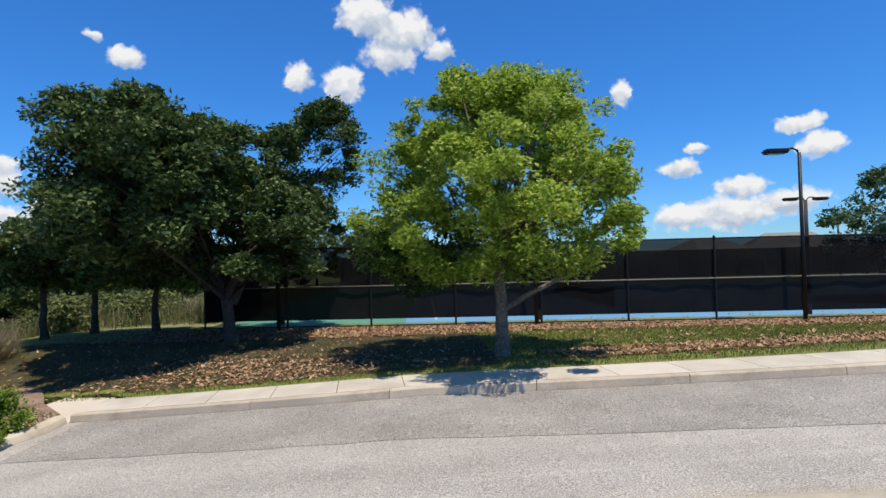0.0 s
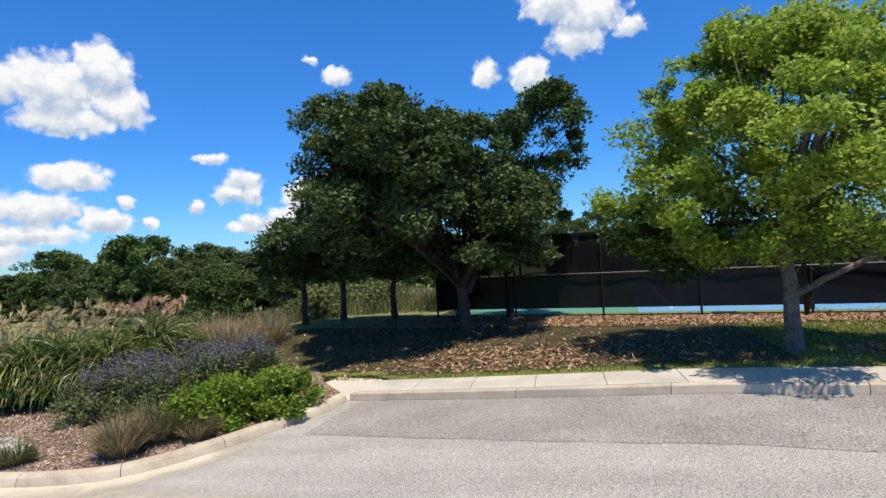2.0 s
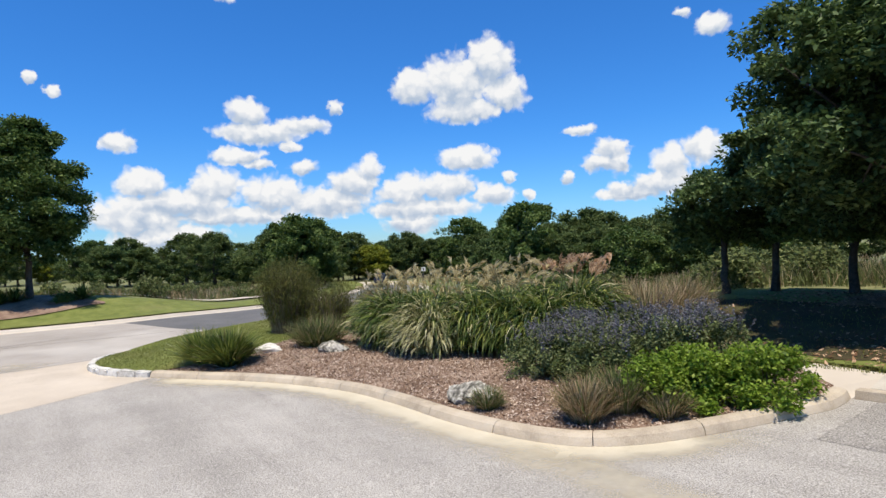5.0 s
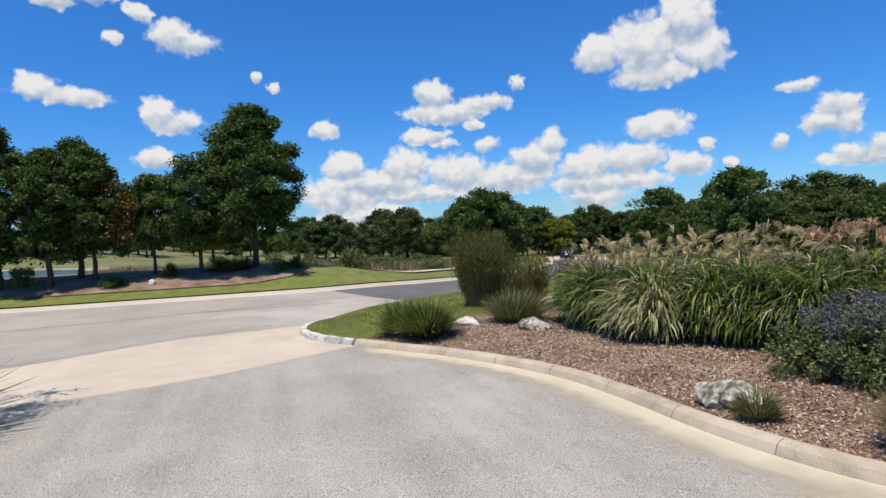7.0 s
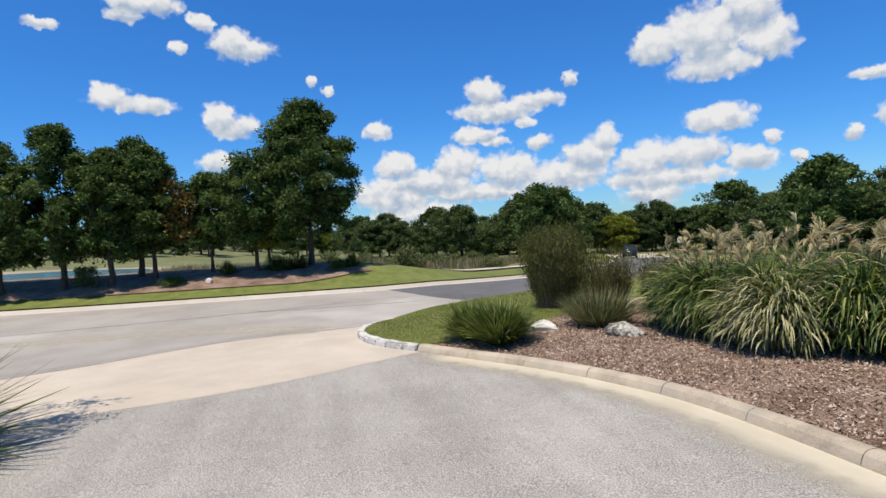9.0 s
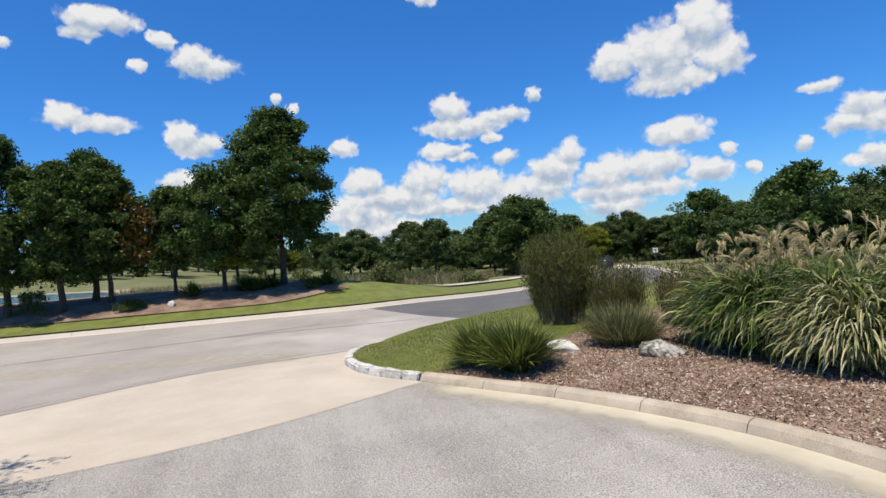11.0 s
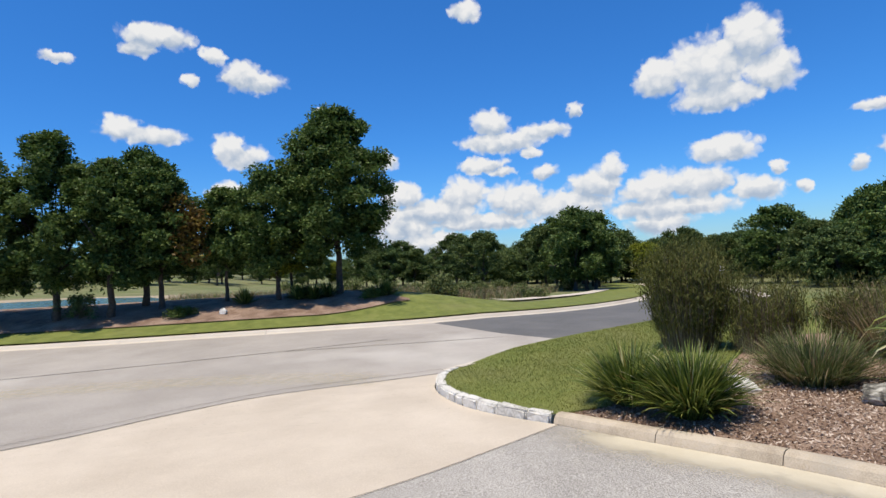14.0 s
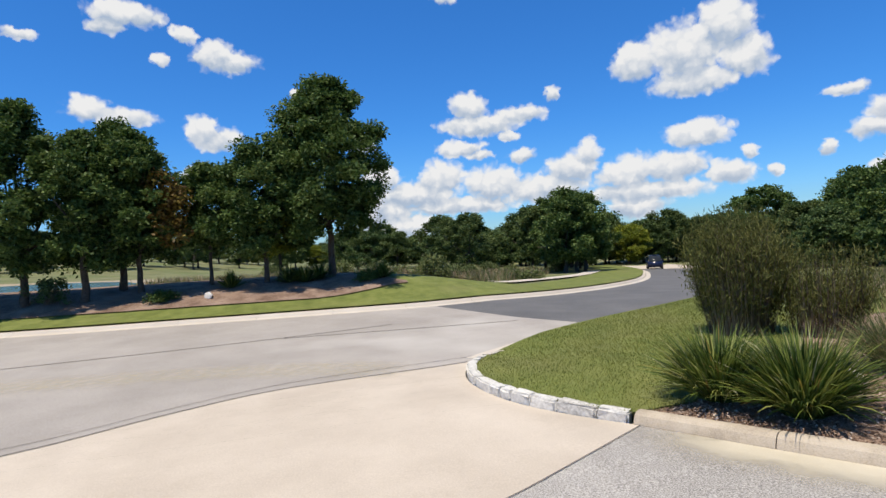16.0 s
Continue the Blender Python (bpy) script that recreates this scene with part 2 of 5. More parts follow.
ASPHALT = material("worn_asphalt", [(0.10, (.17, .158, .145)), (0.45, (.335, .315, .292)), (0.6, (.405, .382, .355)), (0.94, (.58, .553, .516))], rough=.9, scale=.7, bump=.45, bump_scale=62, fine=1.15, coarse=.45, streak=.4, blotch=(.3, .58, .8, (.22, .208, .195), .3))
ASPHALT_BAND = material("older_asphalt", [(0.12, (.11, .10, .092)), (0.45, (.255, .238, .22)), (0.6, (.315, .296, .275)), (0.92, (.48, .455, .425))], rough=.9, scale=.7, bump=.5, bump_scale=50, fine=1.2, coarse=.6, blotch=(.45, .56, .72, (.15, .14, .13), .45))
ASPHALT_DARK = material("dark_asphalt", [(0.2, (.10, .10, .102)), (0.8, (.165, .163, .165))], rough=.88, scale=.6, bump=.3, bump_scale=60, fine=.3)
ROAD_PALE = material("pale_road", [(0.25, (.30, .272, .245)), (0.75, (.43, .395, .36))], rough=.9, scale=.35, bump=.3, bump_scale=40, fine=.5, blotch=(.16, .54, .68, (.56, .53, .49), .6))
CONCRETE = material("apron_concrete", [(0.25, (.47, .405, .33)), (0.75, (.62, .545, .455))], rough=.85, scale=.6, bump=.15, bump_scale=50, fine=.35, blotch=(.5, .56, .78, (.38, .33, .27), .4))
KERB = material("kerb_concrete", [(0.2, (.32, .265, .20)), (0.5, (.50, .425, .33)), (0.8, (.60, .53, .43))], rough=.9, scale=2.2, bump=.4, bump_scale=60, fine=.25, random_tone=.12, blotch=(1.1, .55, .72, (.24, .215, .18), .5))
DUST = material("gutter_dust", [(0.2, (.49, .433, .325)), (0.8, (.63, .575, .46))], rough=.95, scale=1.5, bump=.2, bump_scale=60, fine=.2)
SLAB = material("walk_slab", [(0.2, (.42, .38, .32)), (0.8, (.58, .535, .465))], rough=.9, scale=1.5, bump=.3, bump_scale=50, fine=.35, random_tone=.2, blotch=(.9, .5, .72, (.32, .285, .24), .5))
STONE = material("white_limestone", [(0.2, (.34, .32, .29)), (0.5, (.62, .60, .56)), (0.8, (.74, .72, .68))], rough=.9, scale=5, bump=.8, bump_scale=22, fine=.25, random_tone=.2)
BOULDER = material("lichen_boulder", [(0.30, (.07, .066, .056)), (0.47, (.24, .225, .19)), (0.58, (.42, .40, .35)), (0.75, (.60, .575, .51))], rough=.95, scale=4.5, bump=1.0, bump_scale=14, fine=.45)
GRASS = material("lawn", [(0.2, (.085, .105, .022)), (0.5, (.15, .178, .040)), (0.8, (.225, .24, .068))], rough=.9, scale=1.6, bump=.4, bump_scale=70, fine=.35, blotch=(.35, .52, .72, (.21, .20, .075), .5))
MEADOW = material("meadow", [(0.2, (.085, .10, .035)), (0.5, (.165, .175, .075)), (0.8, (.27, .245, .13))], rough=.95, scale=.25, bump=.8, bump_scale=9, fine=.3, blotch=(.06, .5, .65, (.12, .16, .05), .7))
MULCH = material("bark_mulch", [(0.2, (.09, .055, .037)), (0.45, (.21, .138, .098)), (0.8, (.38, .285, .22))], rough=.95, scale=1.2, bump=.6, bump_scale=44, fine=.6)
LITTER = material("leaf_litter", [(0.2, (.06, .038, .02)), (0.5, (.20, .125, .07)), (0.85, (.36, .24, .15))], rough=.95, scale=1.6, bump=.8, bump_scale=30, fine=.45)
CHIP = material("mulch_chip", [(0.1, (.14, .085, .058)), (0.5, (.28, .19, .138)), (0.9, (.56, .46, .38))], rough=.9, scale=2, bump=0, fine=0, island=1.2)
DEADLEAF = material("dry_leaf", [(0.1, (.12, .06, .03)), (0.5, (.28, .165, .09)), (0.9, (.46, .31, .20))], rough=.85, scale=2, bump=0, fine=0, island=1.1)
# brown soil and thin grass, with the oaks' shade mixed into the colour
LAWN_SHADE = material("shade_darkened_thin_lawn", [(0.2, (.026, .020, .012)), (0.5, (.054, .046, .02)), (0.8, (.085, .085, .03))], rough=.95, scale=1.1, bump=.8, bump_scale=36, fine=.4, blotch=(.7, .5, .66, (.085, .052, .03), .7))
GRASSBLADE = leafy("grass_blade", (.09, .105, .02), (.165, .19, .04), (.28, .285, .09), .3)
BARK = material("bark", [(0.2, (.06, .05, .042)), (0.5, (.15, .128, .105)), (0.8, (.26, .23, .19))], rough=.95, scale=6, bump=1.0, bump_scale=24, fine=.3)
BARK_DARK = material("dark_bark", [(0.2, (.035, .03, .025)), (0.8, (.12, .10, .08))], rough=.95, scale=6, bump=1.0, bump_scale=24, fine=.3)
LEAF_LIME = leafy("lime_leaf", (.13, .20, .020), (.27, .39, .05), (.46, .56, .12), .5)
LEAF_OAK = leafy("oak_leaf", (.030, .058, .018), (.072, .120, .036), (.17, .235, .085), .24, .55, .2)
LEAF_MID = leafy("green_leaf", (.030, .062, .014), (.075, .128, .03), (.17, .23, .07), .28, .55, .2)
LEAF_FAR = leafy("woodland_leaf", (.034, .06, .018), (.08, .12, .036), (.17, .215, .075), .28, .6, .15)
LEAF_YELLOW = leafy("yellow_green_leaf", (.10, .13, .012), (.20, .24, .025), (.33, .34, .05), .35)
LEAF_RUST = leafy("rusty_leaf", (.08, .05, .015), (.16, .10, .03), (.26, .20, .04), .3)
STRAP = leafy("strap_leaf", (.06, .095, .014), (.15, .20, .034), (.34, .36, .10), .3, .5)
STRAP_DARK = leafy("dark_strap_leaf", (.025, .052, .010), (.055, .098, .02), (.12, .165, .045), .28, .5)
STRAP_PALE = leafy("bleached_strap_leaf", (.16, .17, .06), (.38, .37, .18), (.56, .53, .32), .25, .5)
PLUME = leafy("seed_plume", (.38, .31, .15), (.58, .49, .27), (.78, .69, .44), .45, .8)
PLUME_PINK = leafy("tan_plume", (.40, .25, .14), (.56, .38, .24), (.70, .52, .36), .4, .8)
TWIG = leafy("dry_twig", (.06, .044, .034), (.14, .105, .075), (.26, .205, .14), .15, .8)
WISP = leafy("wispy_leaf", (.055, .064, .016), (.12, .13, .032), (.22, .215, .07), .3, .7)
DRYGRASS = leafy("dry_grass", (.17, .12, .065), (.33, .25, .145), (.50, .41, .27), .3, .8)
SOFTGRASS = leafy("soft_grass", (.06, .085, .028), (.125, .16, .055), (.24, .255, .11), .3, .8)
SAGE = leafy("sage_leaf", (.06, .09, .03), (.14, .18, .065), (.28, .31, .15), .3)
BRIGHT = leafy("bright_leaf", (.08, .15, .014), (.18, .28, .03), (.32, .41, .075), .4)
PURPLE = leafy("purple_flower", (.075, .075, .09), (.135, .135, .158), (.23, .228, .26), .25, .8)
BLACK_METAL = material("black_metal", [(0.2, (.012, .012, .013)), (0.8, (.03, .03, .032))], rough=.5, scale=8, bump=.05, fine=.1, metallic=.4)
RAIL_METAL = material("galvanised_rail", [(0.2, (.14, .14, .145)), (0.8, (.26, .26, .27))], rough=.45, scale=8, bump=.05, fine=.1, metallic=.8)
COURT_BLUE = material("court_blue", [(0.2, (.10, .24, .42)), (0.8, (.14, .31, .50))], rough=.8, scale=.6, bump=.05, fine=.08)
COURT_GREEN = material("court_green", [(0.2, (.065, .20, .15)), (0.8, (.10, .27, .20))], rough=.8, scale=.6, bump=.05, fine=.08)
SAND = material("bare_sand", [(0.2, (.30, .24, .16)), (0.8, (.42, .35, .25))], rough=.95, scale=.3, bump=.3, bump_scale=8, fine=.3)
WHITE = material("white_paint", [(0.2, (.70, .70, .70)), (0.8, (.82, .82, .82))], rough=.6, scale=5, bump=.05, fine=.1)
PATH = material("pale_path", [(0.2, (.50, .44, .37)), (0.8, (.62, .56, .48))], rough=.9, scale=.5, bump=.1, fine=.15)
BANK = material("bare_bank", [(0.2, (.17, .13, .08)), (0.8, (.30, .24, .16))], rough=.95, scale=.3, bump=.4, bump_scale=8, fine=.3)
ROOF = material("grey_shingle", [(0.2, (.16, .155, .15)), (0.8, (.28, .27, .26))], rough=.9, scale=2, bump=.3, fine=.2)
STUCCO = material("pale_stucco", [(0.2, (.50, .46, .40)), (0.8, (.62, .58, .52))], rough=.9, scale=2, bump=.2, fine=.15)
GLASS_DARK = material("dark_glass", [(0.2, (.02, .022, .026)), (0.8, (.035, .038, .042))], rough=.08, scale=2, bump=0, fine=0, spec=.6)
CAR_PAINT = material("navy_car_paint", [(0.2, (.010, .016, .05)), (0.8, (.016, .024, .07))], rough=.22, scale=2, bump=0, fine=0, spec=.6)
RUBBER = material("rubber", [(0.2, (.012, .012, .012)), (0.8, (.03, .03, .03))], rough=.8, scale=9, bump=.1, fine=.1)
CRACK = material("joint_filler", [(0.2, (.08, .07, .06)), (0.8, (.18, .16, .14))], rough=.95, scale=4, bump=.2, fine=.2)


def screen_material(name, open_share):
    m = material(name, [(0.2, (.004, .004, .005)), (0.8, (.010, .010, .012))], rough=.9, scale=1.2, bump=.2, bump_scale=80, fine=.2, spec=.1)
    nt = m.node_tree
    tr = nt.nodes.new("ShaderNodeBsdfTransparent")
    ms = nt.nodes.new("ShaderNodeMixShader")
    ms.inputs[0].default_value = open_share
    nt.links.new(nt.nodes["Principled BSDF"].outputs[0], ms.inputs[1])
    nt.links.new(tr.outputs[0], ms.inputs[2])
    nt.links.new(ms.outputs[0], nt.nodes["Material Output"].inputs[0])
    return m


SCREEN = screen_material("windscreen_mesh", 0.075)
SCREEN_LOW = screen_material("windscreen_mesh_double", 0.010)


def water_material():
    m = material("pond_water", [(0.2, (.07, .13, .11)), (0.8, (.10, .18, .15))], rough=.18, scale=.1, bump=.12, bump_scale=2.5, fine=.05, spec=.5)
    return m


WATER = water_material()


def dust_material():
    """Fine dust that thins out to nothing at its edges, by the mesh's own fade attribute."""
    m = DUST
    nt = m.node_tree
    N, L = nt.nodes.new, nt.links.new
    at = N("ShaderNodeAttribute")
    at.attribute_name = "fade"
    co = N("ShaderNodeTexCoord")
    n = N("ShaderNodeTexNoise")
    n.inputs["Scale"].default_value, n.inputs["Detail"].default_value = 2.6, 6.0
    L(co.outputs["Object"], n.inputs["Vector"])
    a = N("ShaderNodeMath")
    a.operation = "MULTIPLY_ADD"
    L(n.outputs["Fac"], a.inputs[0])
    a.inputs[1].default_value = 1.6
    a.inputs[2].default_value = -0.8
    b = N("ShaderNodeMath")
    b.operation, b.use_clamp = "MULTIPLY_ADD", True
    L(at.outputs["Fac"], b.inputs[0])
    b.inputs[1].default_value = 1.25
    L(a.outputs[0], b.inputs[2])
    c = N("ShaderNodeMath")
    c.operation, c.use_clamp = "MULTIPLY", True
    L(b.outputs[0], c.inputs[0]), L(at.outputs["Fac"], c.inputs[1])
    tr, ms = N("ShaderNodeBsdfTransparent"), N("ShaderNodeMixShader")
    L(c.outputs[0], ms.inputs[0]), L(tr.outputs[0], ms.inputs[1]), L(nt.nodes["Principled BSDF"].outputs[0], ms.inputs[2])
    L(ms.outputs[0], nt.nodes["Material Output"].inputs[0])


dust_material()

# ---- building helpers ----
def link(name, verts, faces, mat, parent=None, label="", smooth=False):
    me = bpy.data.meshes.new(name)
    me.from_pydata([tuple(v) for v in verts], [], [tuple(f) for f in faces])
    me.materials.append(mat)
    if smooth:
        me.polygons.foreach_set("use_smooth", [True] * len(me.polygons))
    ob = new(name, me)
    if parent is not None:
        ob.parent = parent
    if label:
        ob["label"] = label
    return ob


def part(name, bm, mat, parent=None, label="", smooth=False):
    me = bpy.data.meshes.new(name)
    bm.to_mesh(me)
    bm.free()
    me.materials.append(mat)
    if smooth:
        me.polygons.foreach_set("use_smooth", [True] * len(me.polygons))
    ob = new(name, me)
    if parent is not None:
        ob.parent = parent
    if label:
        ob["label"] = label
    return ob


def quads(name, v, mat, parent=None, label="", k=4):
    """One mesh from an array of separate k-cornered faces, shape (n, k, 3)."""
    v = np.asarray(v, dtype=np.float32)
    n = len(v)
    me = bpy.data.meshes.new(name)
    me.vertices.add(n * k)
    me.vertices.foreach_set("co", v.reshape(-1))
    me.loops.add(n * k)
    me.loops.foreach_set("vertex_index", np.arange(n * k, dtype=np.int32))
    me.polygons.add(n)
    me.polygons.foreach_set("loop_start", np.arange(0, n * k, k, dtype=np.int32))
    me.update(calc_edges=True)
    me.materials.append(mat)
    ob = new(name, me)
    if parent is not None:
        ob.parent = parent
    if label:
        ob["label"] = label
    return ob


def box_bm(sx, sy, sz, at=(0, 0, 0), bevel=0.0, bm=None):
    bm = bm or bmesh.new()
    r = bmesh.ops.create_cube(bm, size=1.0, matrix=Matrix.Translation(at) @ Matrix.Diagonal((sx, sy, sz, 1)))
    if bevel:
        es = list({e for v in r["verts"] for e in v.link_edges})
        bmesh.ops.bevel(bm, geom=es, offset=bevel, segments=2, affect="EDGES")
    return bm


def rod_bm(a, b, r0, r1=None, seg=8, bm=None):
    bm = bm or bmesh.new()
    a, b = Vector(a), Vector(b)
    d = b - a
    m = Matrix.Translation((a + b) / 2) @ d.to_track_quat("Z", "Y").to_matrix().to_4x4()
    bmesh.ops.create_cone(bm, cap_ends=True, segments=seg, radius1=r0, radius2=r0 if r1 is None else r1, depth=d.length, matrix=m)
    return bm


def smooth01(t):
    t = np.clip(t, 0, 1)
    return t * t * (3 - 2 * t)


# ---- the lie of the land ----
def road_z(x, y):
    x, y = np.asarray(x, float), np.asarray(y, float)
    z = np.interp(x, [-25, -8.4, 0, 40], [-1.205, -0.684, 0, 1.6])
    fall = np.maximum(0, (x + 37) * -0.63 + (y - 8) * 0.77) * (x < 0)
    return z - 0.040 * np.minimum(fall, 90) * smooth01((-x - 14) / 14)


def kerb_y(x):
    x = np.asarray(x, float)
    return np.where(x < 9, 9.92 - .135 * x + .0045 * x * x, 9.07 - .05 * (x - 9))


def fence_y(x):
    return 20.42 - 0.08 * x


WALK_W = 1.15


def smooth_line(pts, step=0.3):
    """A rounded polyline through pts (Catmull-Rom), stepped evenly."""
    p = np.array([pts[0], *pts, pts[-1]], float)
    out = []
    for i in range(1, len(p) - 2):
        a, b, c, d = p[i - 1:i + 3]
        n = max(2, int(np.linalg.norm(c - b) / step))
        for t in np.arange(n) / n:
            out.append(0.5 * (2 * b + (c - a) * t + (2 * a - 5 * b + 4 * c - d) * t * t + (3 * b - a - 3 * c + d) * t ** 3))
    out.append(p[-2])
    return np.array(out)


WALK_LINE = np.array([(x, float(kerb_y(x))) for x in np.arange(30, -6.7, -0.6)] + [(-6.72, float(kerb_y(-6.72)))])
ISLAND_LINE = smooth_line([(-6.78, 11.05), (-6.74, 10.3), (-7.05, 9.35), (-7.4, 8.4), (-7.87, 7.45), (-8.5, 6.86), (-9.4, 6.55), (-10.7, 6.42), (-12.4, 6.46), (-14.0, 6.35), (-15.5, 5.92), (-17.0, 5.28), (-18.4, 4.48), (-19.84, 3.70)])
STONE_LINE = smooth_line([(-19.86, 3.69), (-20.5, 3.27), (-21.4, 2.84), (-22.4, 2.62), (-23.5, 2.62), (-24.5, 2.9), (-25.25, 3.4)], 0.2)
NEAR_EDGE = smooth_line([(-25.35, 3.5), (-26.9, 5.8), (-28.2, 8.2), (-30.1, 12.4), (-32.8, 17.4), (-37.5, 23.5), (-44, 29.5), (-54, 36.5), (-70, 46), (-90, 56)], 1.0)
FAR_EDGE = smooth_line([(-52, -48), (-42.5, -26), (-39.2, -14), (-38.2, -9), (-37.6, -4), (-37.0, 1.4), (-36.8, 5.2), (-37.5, 9.2), (-39.2, 13.0), (-42.2, 17.2), (-47.5, 22.6), (-55.5, 28.6), (-66, 35.5), (-80, 43), (-96, 50)], 1.0)
MEDIAN_LINE = smooth_line([(20, -5.2), (4, -4.9), (-6, -4.5), (-11, -3.7), (-13.6, -2.95), (-14.9, -2.7), (-15.8, -3.05), (-16.3, -4.3), (-17.7, -8), (-20, -14), (-24, -24)], 0.4)
ROAD_OUTLINE = np.vstack([WALK_LINE, ISLAND_LINE, STONE_LINE, NEAR_EDGE, FAR_EDGE[::-1], MEDIAN_LINE[::-1]])


def inside(px, py, poly):
    px, py = np.asarray(px, float), np.asarray(py, float)
    c = np.zeros(px.shape, bool)
    x0, y0 = poly[-1]
    for x1, y1 in poly:
        if y1 != y0:
            c ^= ((y1 > py) != (y0 > py)) & (px < (x0 - x1) * (py - y1) / (y0 - y1) + x1)
        x0, y0 = x1, y1
    return c


def away(px, py, line):
    """Distance from points to a polyline."""
    px, py = np.asarray(px, float), np.asarray(py, float)
    best = np.full(px.shape, 1e9)
    for (x0, y0), (x1, y1) in zip(line[:-1], line[1:]):
        dx, dy = x1 - x0, y1 - y0
        t = np.clip(((px - x0) * dx + (py - y0) * dy) / (dx * dx + dy * dy + 1e-9), 0, 1)
        best = np.minimum(best, (px - x0 - t * dx) ** 2 + (py - y0 - t * dy) ** 2)
    return np.sqrt(best)


POND = np.array([(-61, -14), (-60, -22), (-58, -32), (-62, -52), (-86, -66), (-96, -46), (-92, -28), (-82, -18), (-70, -13)], float)


def land_z(x, y):
    """Height of the open ground, kerbs' tops included."""
    x, y = np.asarray(x, float), np.asarray(y, float)
    base = road_z(x, y) + 0.15
    # lawn up or down to the level court
    k = kerb_y(x) + WALK_W
    t = smooth01((y - k) / np.maximum(fence_y(x) - 1.0 - k, 1))
    east = smooth01((x + 24) / 14)
    court = 0.02 * east + (1 - east) * (base + 0.1)
    north = np.where(x > -24, base * (1 - t) + court * t, base)
    z = np.where(y > k, north, base)
    # landscaped bank west of the street
    d = away(x, y, FAR_EDGE[::2])
    west = (x < -30) & (x < np.interp(y, FAR_EDGE[:, 1], FAR_EDGE[:, 0]))
    bank = 1.05 * smooth01(d / 6.0) * smooth01((14 - y) / 10) - 0.75 * smooth01((d - 9) / 12) * smooth01((14 - y) / 10)
    hill = 6.0 * smooth01((d - 45) / 150) * smooth01((10 - y) / 60) + 2.2 * smooth01((d - 20) / 90) * smooth01((y - 5) / 30)
    z = np.where(west, z + bank + hill, z)
    dip = inside(x, y, POND) | (away(x, y, np.vstack([POND, POND[:1]])) < 1.5)
    z = np.where(dip & west, np.minimum(z, -1.3), z)
    return z


def fill(name, poly, height, mat, dx=0.8, dy=0.8, lift=0.0, parent=None):
    """A sheet over a flat outline, cut in columns and draped over height(x, y)."""
    poly = np.asarray(poly, float)
    xs = np.unique(np.round(np.concatenate([poly[:, 0], np.arange(poly[:, 0].min(), poly[:, 0].max(), dx)]), 3))
    verts, faces, seen = [], [], {}

    def vert(x, y):
        key = (round(x, 3), round(y, 3))
        if key not in seen:
            seen[key] = len(verts)
            verts.append((x, y))
        return seen[key]
    nxt = np.roll(poly, -1, axis=0)
    for xa, xb in zip(xs[:-1], xs[1:]):
        if xb - xa < 2e-3:
            continue
        xm = (xa + xb) / 2
        cuts = []
        for (x0, y0), (x1, y1) in zip(poly, nxt):
            if min(x0, x1) <= xm < max(x0, x1):
                s = (y1 - y0) / (x1 - x0)
                cuts.append((y0 + s * (xm - x0), y0 + s * (xa - x0), y0 + s * (xb - x0)))
        cuts.sort()
        for lo, hi in zip(cuts[::2], cuts[1::2]):
            n = max(1, int((hi[0] - lo[0]) / dy))
            ids = [(vert(xa, lo[1] + j / n * (hi[1] - lo[1])), vert(xb, lo[2] + j / n * (hi[2] - lo[2]))) for j in range(n + 1)]
            for (a, b), (c, d) in zip(ids[:-1], ids[1:]):
                ring = [v for k, v in enumerate((a, b, d, c)) if v not in (a, b, d, c)[:k]]
                if len(ring) > 2:
                    faces.append(tuple(ring))
    v = np.array(verts)
    z = height(v[:, 0], v[:, 1]) + lift
    return link(name, np.column_stack([v, z]), faces, mat, parent, smooth=True)


# one sheet of ground out to the horizon, kept below the paving and the beds laid on it
def ground_sheet():
    def axis(lo, hi, step, far):
        a = list(np.arange(lo, hi + step, step))
        s = step
        while a[-1] < far:
            s *= 1.28
            a.append(a[-1] + s)
        s = step
        while a[0] > -far:
            s *= 1.28
            a.insert(0, a[0] - s)
        return np.array(a)
    X, Y = np.meshgrid(axis(-75, 20, 0.7, 2600), axis(-30, 45, 0.7, 2600))
    x, y = X.ravel(), Y.ravel()
    z = land_z(x, y)
    edge = np.vstack([ROAD_OUTLINE, ROAD_OUTLINE[:1]])
    near = np.minimum(away(x, y, edge[::2]), 50)
    paved = inside(x, y, ROAD_OUTLINE)
    z = np.where(paved | (near < 2.2), np.minimum(z, road_z(x, y) - 0.12), z)
    z = np.where((y > kerb_y(x) - 1) & (y < 60) & (x > -16) & (x < 40), z - 0.12, z)
    z = np.where((x > -26) & (x < -6) & (y < 14) & (y > 2), z - 0.12, z)
    h, w = X.shape
    i = np.arange(h * w).reshape(h, w)
    f = np.stack([i[:-1, :-1], i[:-1, 1:], i[1:, 1:], i[1:, :-1]], -1).reshape(-1, 4)
    ob = link("ground", np.column_stack([x, y, z]), f.tolist(), MEADOW, smooth=True)
    return tagged(ob, "rough meadow ground of dry and green grass", "ground", kind="structure")


ground_sheet()

# paving
SEAM = smooth_line([(-19.76, 3.77), (-18.9, 2.3), (-18.3, 1.2), (-17.7, -0.3), (-17.3, -2.2), (-17.0, -5), (-18.2, -9.3)], 0.5)
GUTTER = smooth_line([(-25.3, 3.45), (-25.15, 2.4), (-24.7, -0.75), (-23.7, -2.6), (-22.4, -4.4), (-21.6, -7), (-22.5, -13), (-24, -24)], 0.5)


